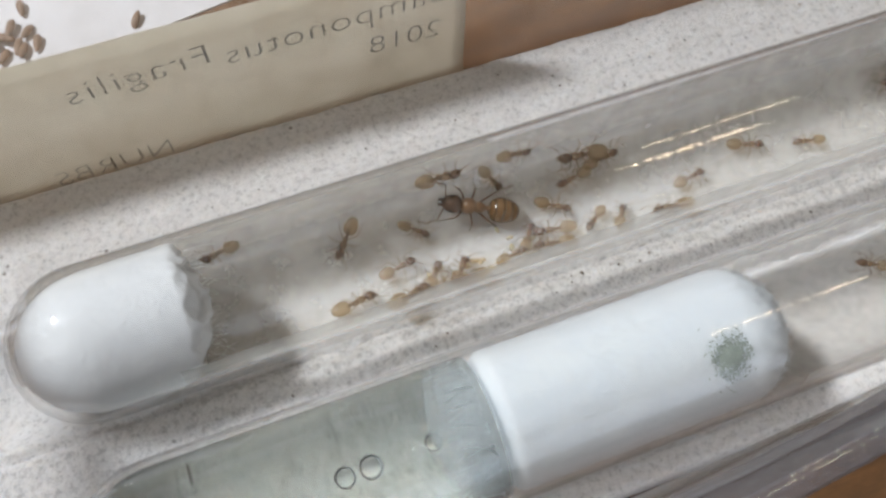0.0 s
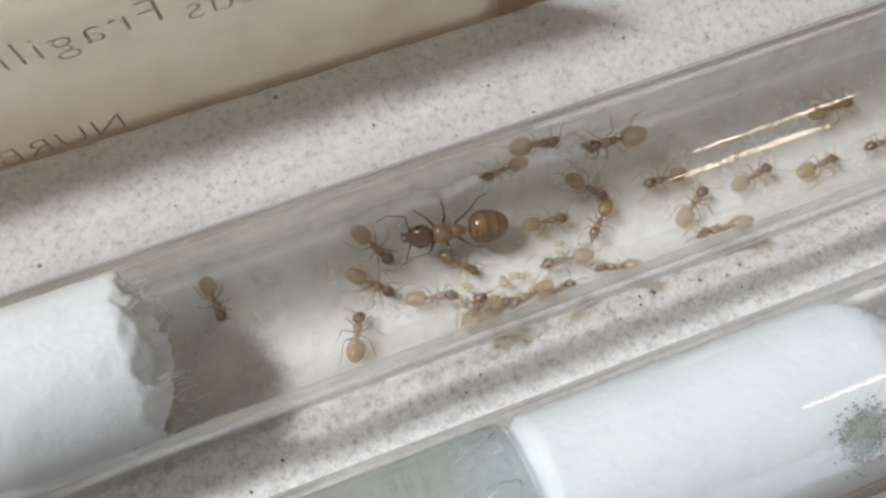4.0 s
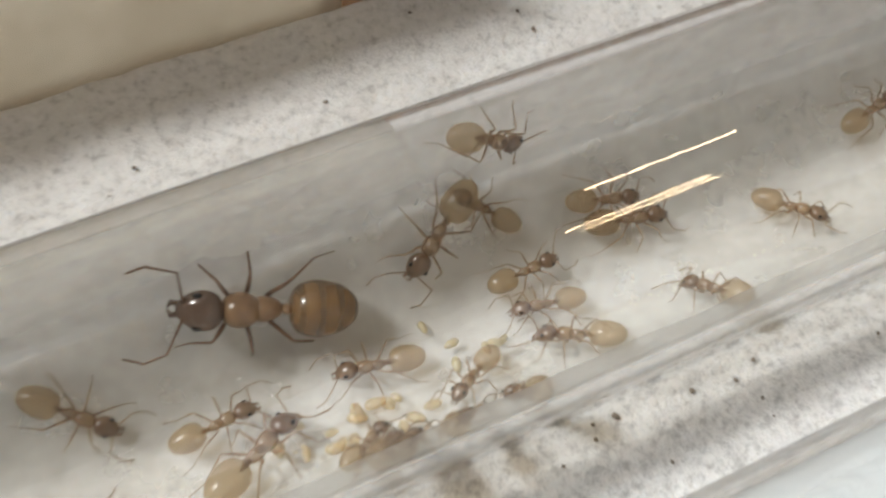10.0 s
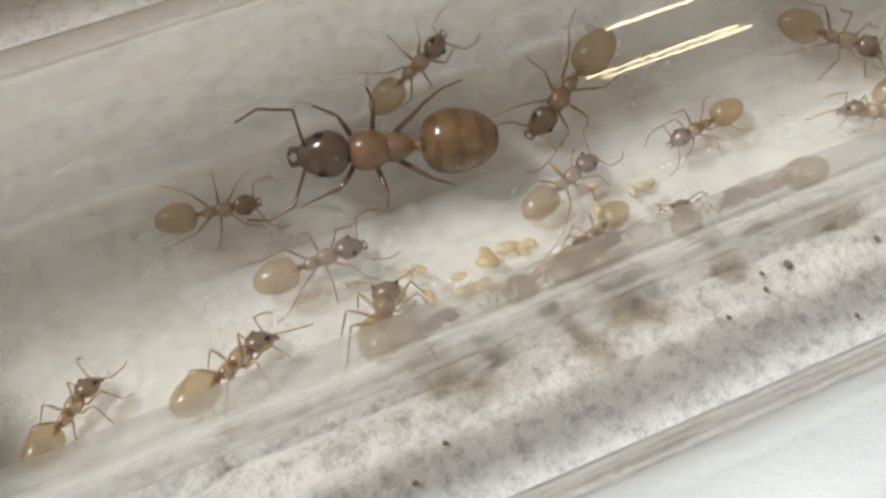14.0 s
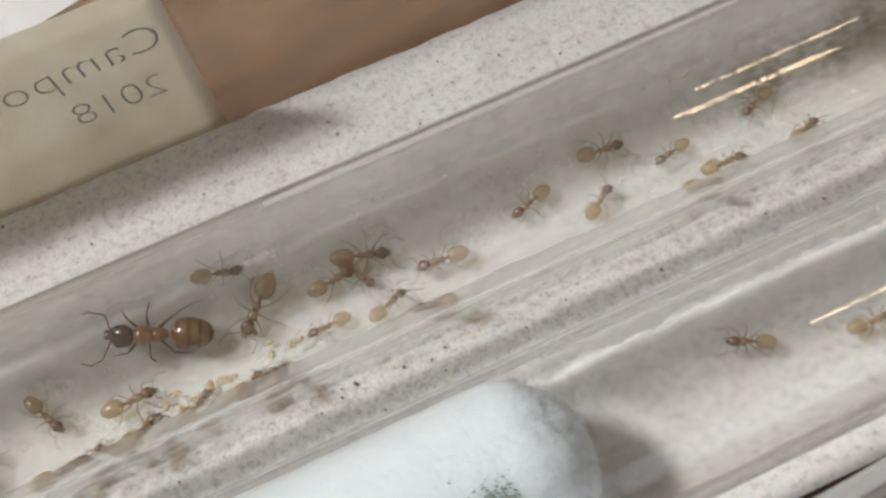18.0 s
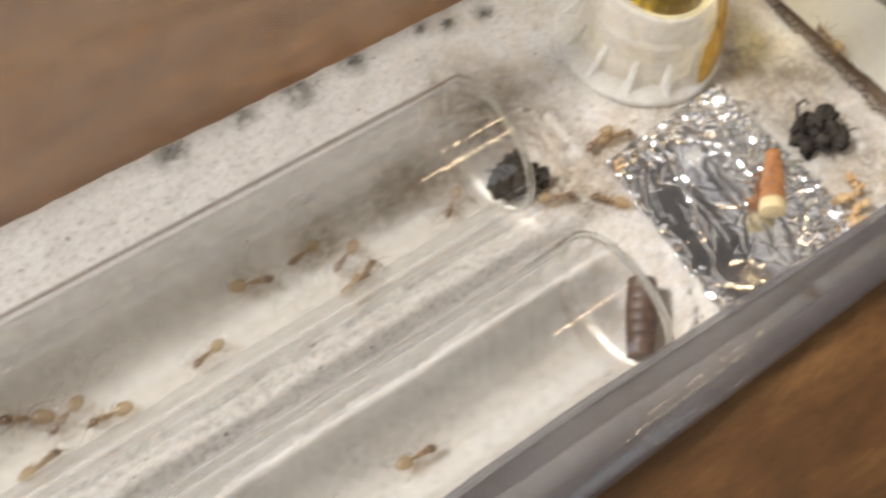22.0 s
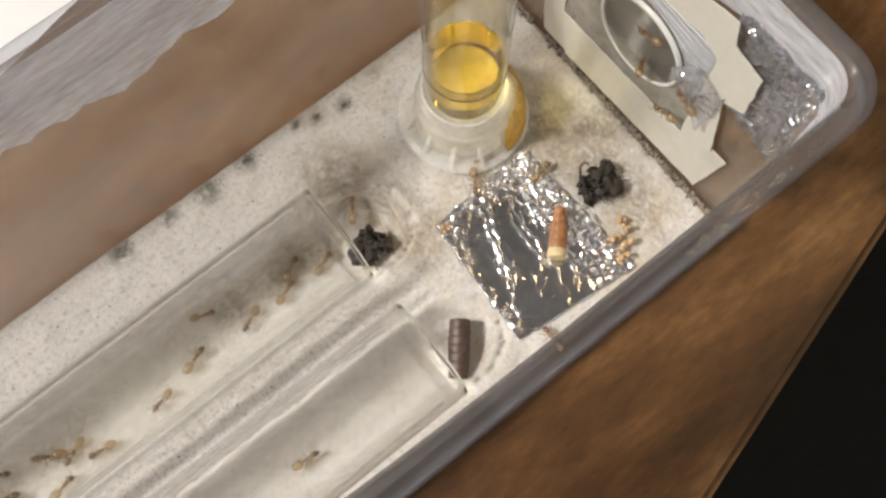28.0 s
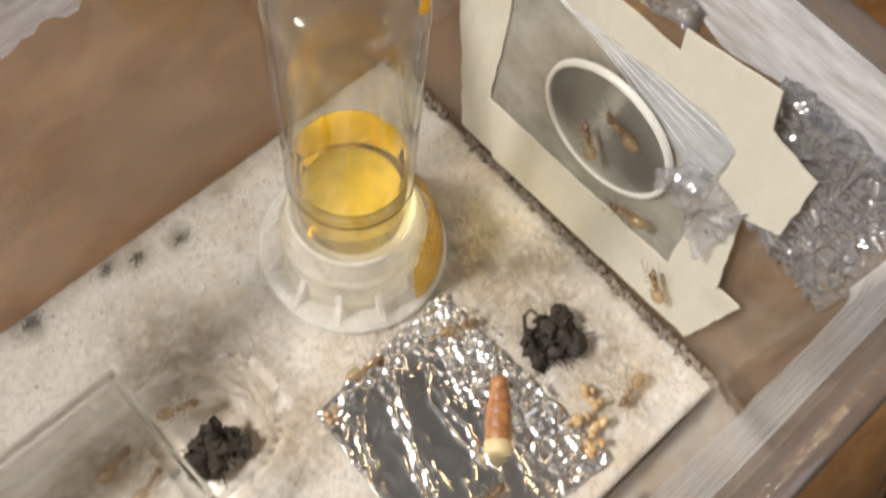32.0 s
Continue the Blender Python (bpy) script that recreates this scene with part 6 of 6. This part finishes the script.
    (0.57, [(0, -5.98, -11, 9), (2, -5.98, -11, 9), (4.5, -5.70, -25, 2), (5.25, -5.91, -15, -79), (6, -6.12, -7, -155), (7, -6.09, 2, -176), (7.67, -6.03, 15, -236), (8.33, -5.98, 27, -296), (9, -5.91, 40, -356), (10, -6.15, -12, -409), (10.25, -6.01, -14, -477), (10.5, -5.90, -17, -544), (12, -5.83, 10, -544), (16.5, -5.49, 4, -525), (20, -5.49, 17, -518), (21, -5.95, -2, -506), (22, -6.01, -1, -516), (32, -6.01, -1, -516)]),
    (0.54, [(0, -0.76, -21, -13), (20, -0.76, -21, -13), (21, -0.72, -21, 28), (21.33, -0.66, -18, -30), (21.67, -0.58, -14, -87), (22, -0.50, -10, -144), (23.33, -0.48, -7, -86), (24.67, -0.46, -2, -29), (26, -0.45, 4, 29), (30, -0.49, -10, 18), (32, -0.49, -10, 18)]),
]
# ants elsewhere: second tube (as above); floor: seconds, x, y, heading; end wall: seconds, y, z, heading
SECOND_TUBE_WAYS = [
    [(0, -4.15, 27, 155), (18, -4.14, 21, 155), (19, -4.22, 24, 141), (20, -4.48, 40, 144), (21, -5, 44, 159), (32, -5, 44, 159)],
    [(0, -2.93, -5, -5), (21, -2.89, -4, -5), (32, -2.89, -4, -5)],
]
FLOOR_WAYS = [
    [(0, 0.62, -0.91, -26), (22, 0.64, -0.91, -26), (26, 0.84, 0.55, 54), (30, 0.28, 0.21, 45), (32, 0.34, 0.33, -19)],
    [(0, 1.21, -1.35, 134), (22, 1.23, -1.35, 134), (26, 2.06, -0.56, 54), (28.5, 3.19, -0.38, -24), (30, 2.61, -0.72, 25), (32, 2.42, -0.8, -7)],
    [(0, 1.75, -0.49, -168), (25.6, 1.74, -0.5, -168), (30, 3.98, -1.26, -88), (32, 4.77, -3.3, -169)],
    [(0, 2.48, -3.74, 117), (26, 2.47, -3.74, 117), (30, 1.33, -3.92, 37), (32, 2.46, -3.06, 1)],
    [(0, 1.97, -0.59, -17), (24, 1.96, -0.59, -16), (26, 3.31, -1.22, 39), (30, 3.83, -1.27, -25), (32, 3.66, -1.21, -20)],
]
WALL_WAYS = [
    [(0, -0.93, 2.86, 50), (24.5, -0.92, 2.8, 50), (26, -1.15, 2.91, -21), (30, -1.22, 3.11, -14), (32, -1.23, 2.92, 14)],
    [(0, -1.32, 1.88, 98), (24.5, -1.30, 1.83, 98), (26, -1.32, 2.16, 85), (30, -1.27, 2.2, 76), (32, -0.93, 2.33, 58)],
    [(0, -2.59, 2.67, 70), (24.5, -2.58, 2.61, 70), (26, -2.59, 2.82, 64), (30, -2.09, 1.74, -15), (32, -2.60, 1.03, 55)],
    [(0, -1.14, 0.48, 1), (24.5, -1.12, 0.44, 1), (26, -1.69, 0.63, -14), (30, -2.18, 2.47, -21), (32, -1.78, 1.77, -20)],
]


def worker(k, length):
    a = kinds[k] if k < len(kinds) else copy_thing(kinds[k % len(kinds)], Matrix())
    a.scale = [length / 0.6] * 3
    return a


def on_floor(x, y, heading):
    lift = 0.11 if x > 1.5 and y < -0.8 else 0.03
    return at(x, y, lift, 0, 0, heading)


def on_wall(y, z, heading):
    h = radians(heading)
    up = Vector((-1, 0, DRAFT)).normalized()
    ax = Vector((0, math.cos(h), math.sin(h)))
    ax = (ax - up * ax.dot(up)).normalized()
    m = Matrix((ax, up.cross(ax), up)).transposed().to_4x4()
    return Matrix.Translation(Vector((X1 + DRAFT * z - 0.17, y, z)) * CM) @ m


tube_workers = [worker(k, length) for k, (length, way) in enumerate(WORKER_WAYS)]
others = [worker(40 + k, 0.56) for k in range(len(SECOND_TUBE_WAYS) + len(FLOOR_WAYS) + len(WALL_WAYS))]


# ---------------------------------------------------------------- what moves
def motions():
    walk(queen, [(t, in_tube(0, x, phi, turn, 0.02)) for t, x, phi, turn in QUEEN_WAY])
    for a, (length, way) in zip(tube_workers, WORKER_WAYS):
        walk(a, [(t, in_tube(0, x, phi, turn, 0.02)) for t, x, phi, turn in way])
    poses = [[(t, in_tube(1, x, phi, turn, 0.02)) for t, x, phi, turn in way] for way in SECOND_TUBE_WAYS]
    poses += [[(t, on_floor(x, y, turn)) for t, x, y, turn in way] for way in FLOOR_WAYS]
    poses += [[(t, on_wall(y, z, turn)) for t, y, z, turn in way] for way in WALL_WAYS]
    for a, rows in zip(others, poses):
        walk(a, rows)


motions()
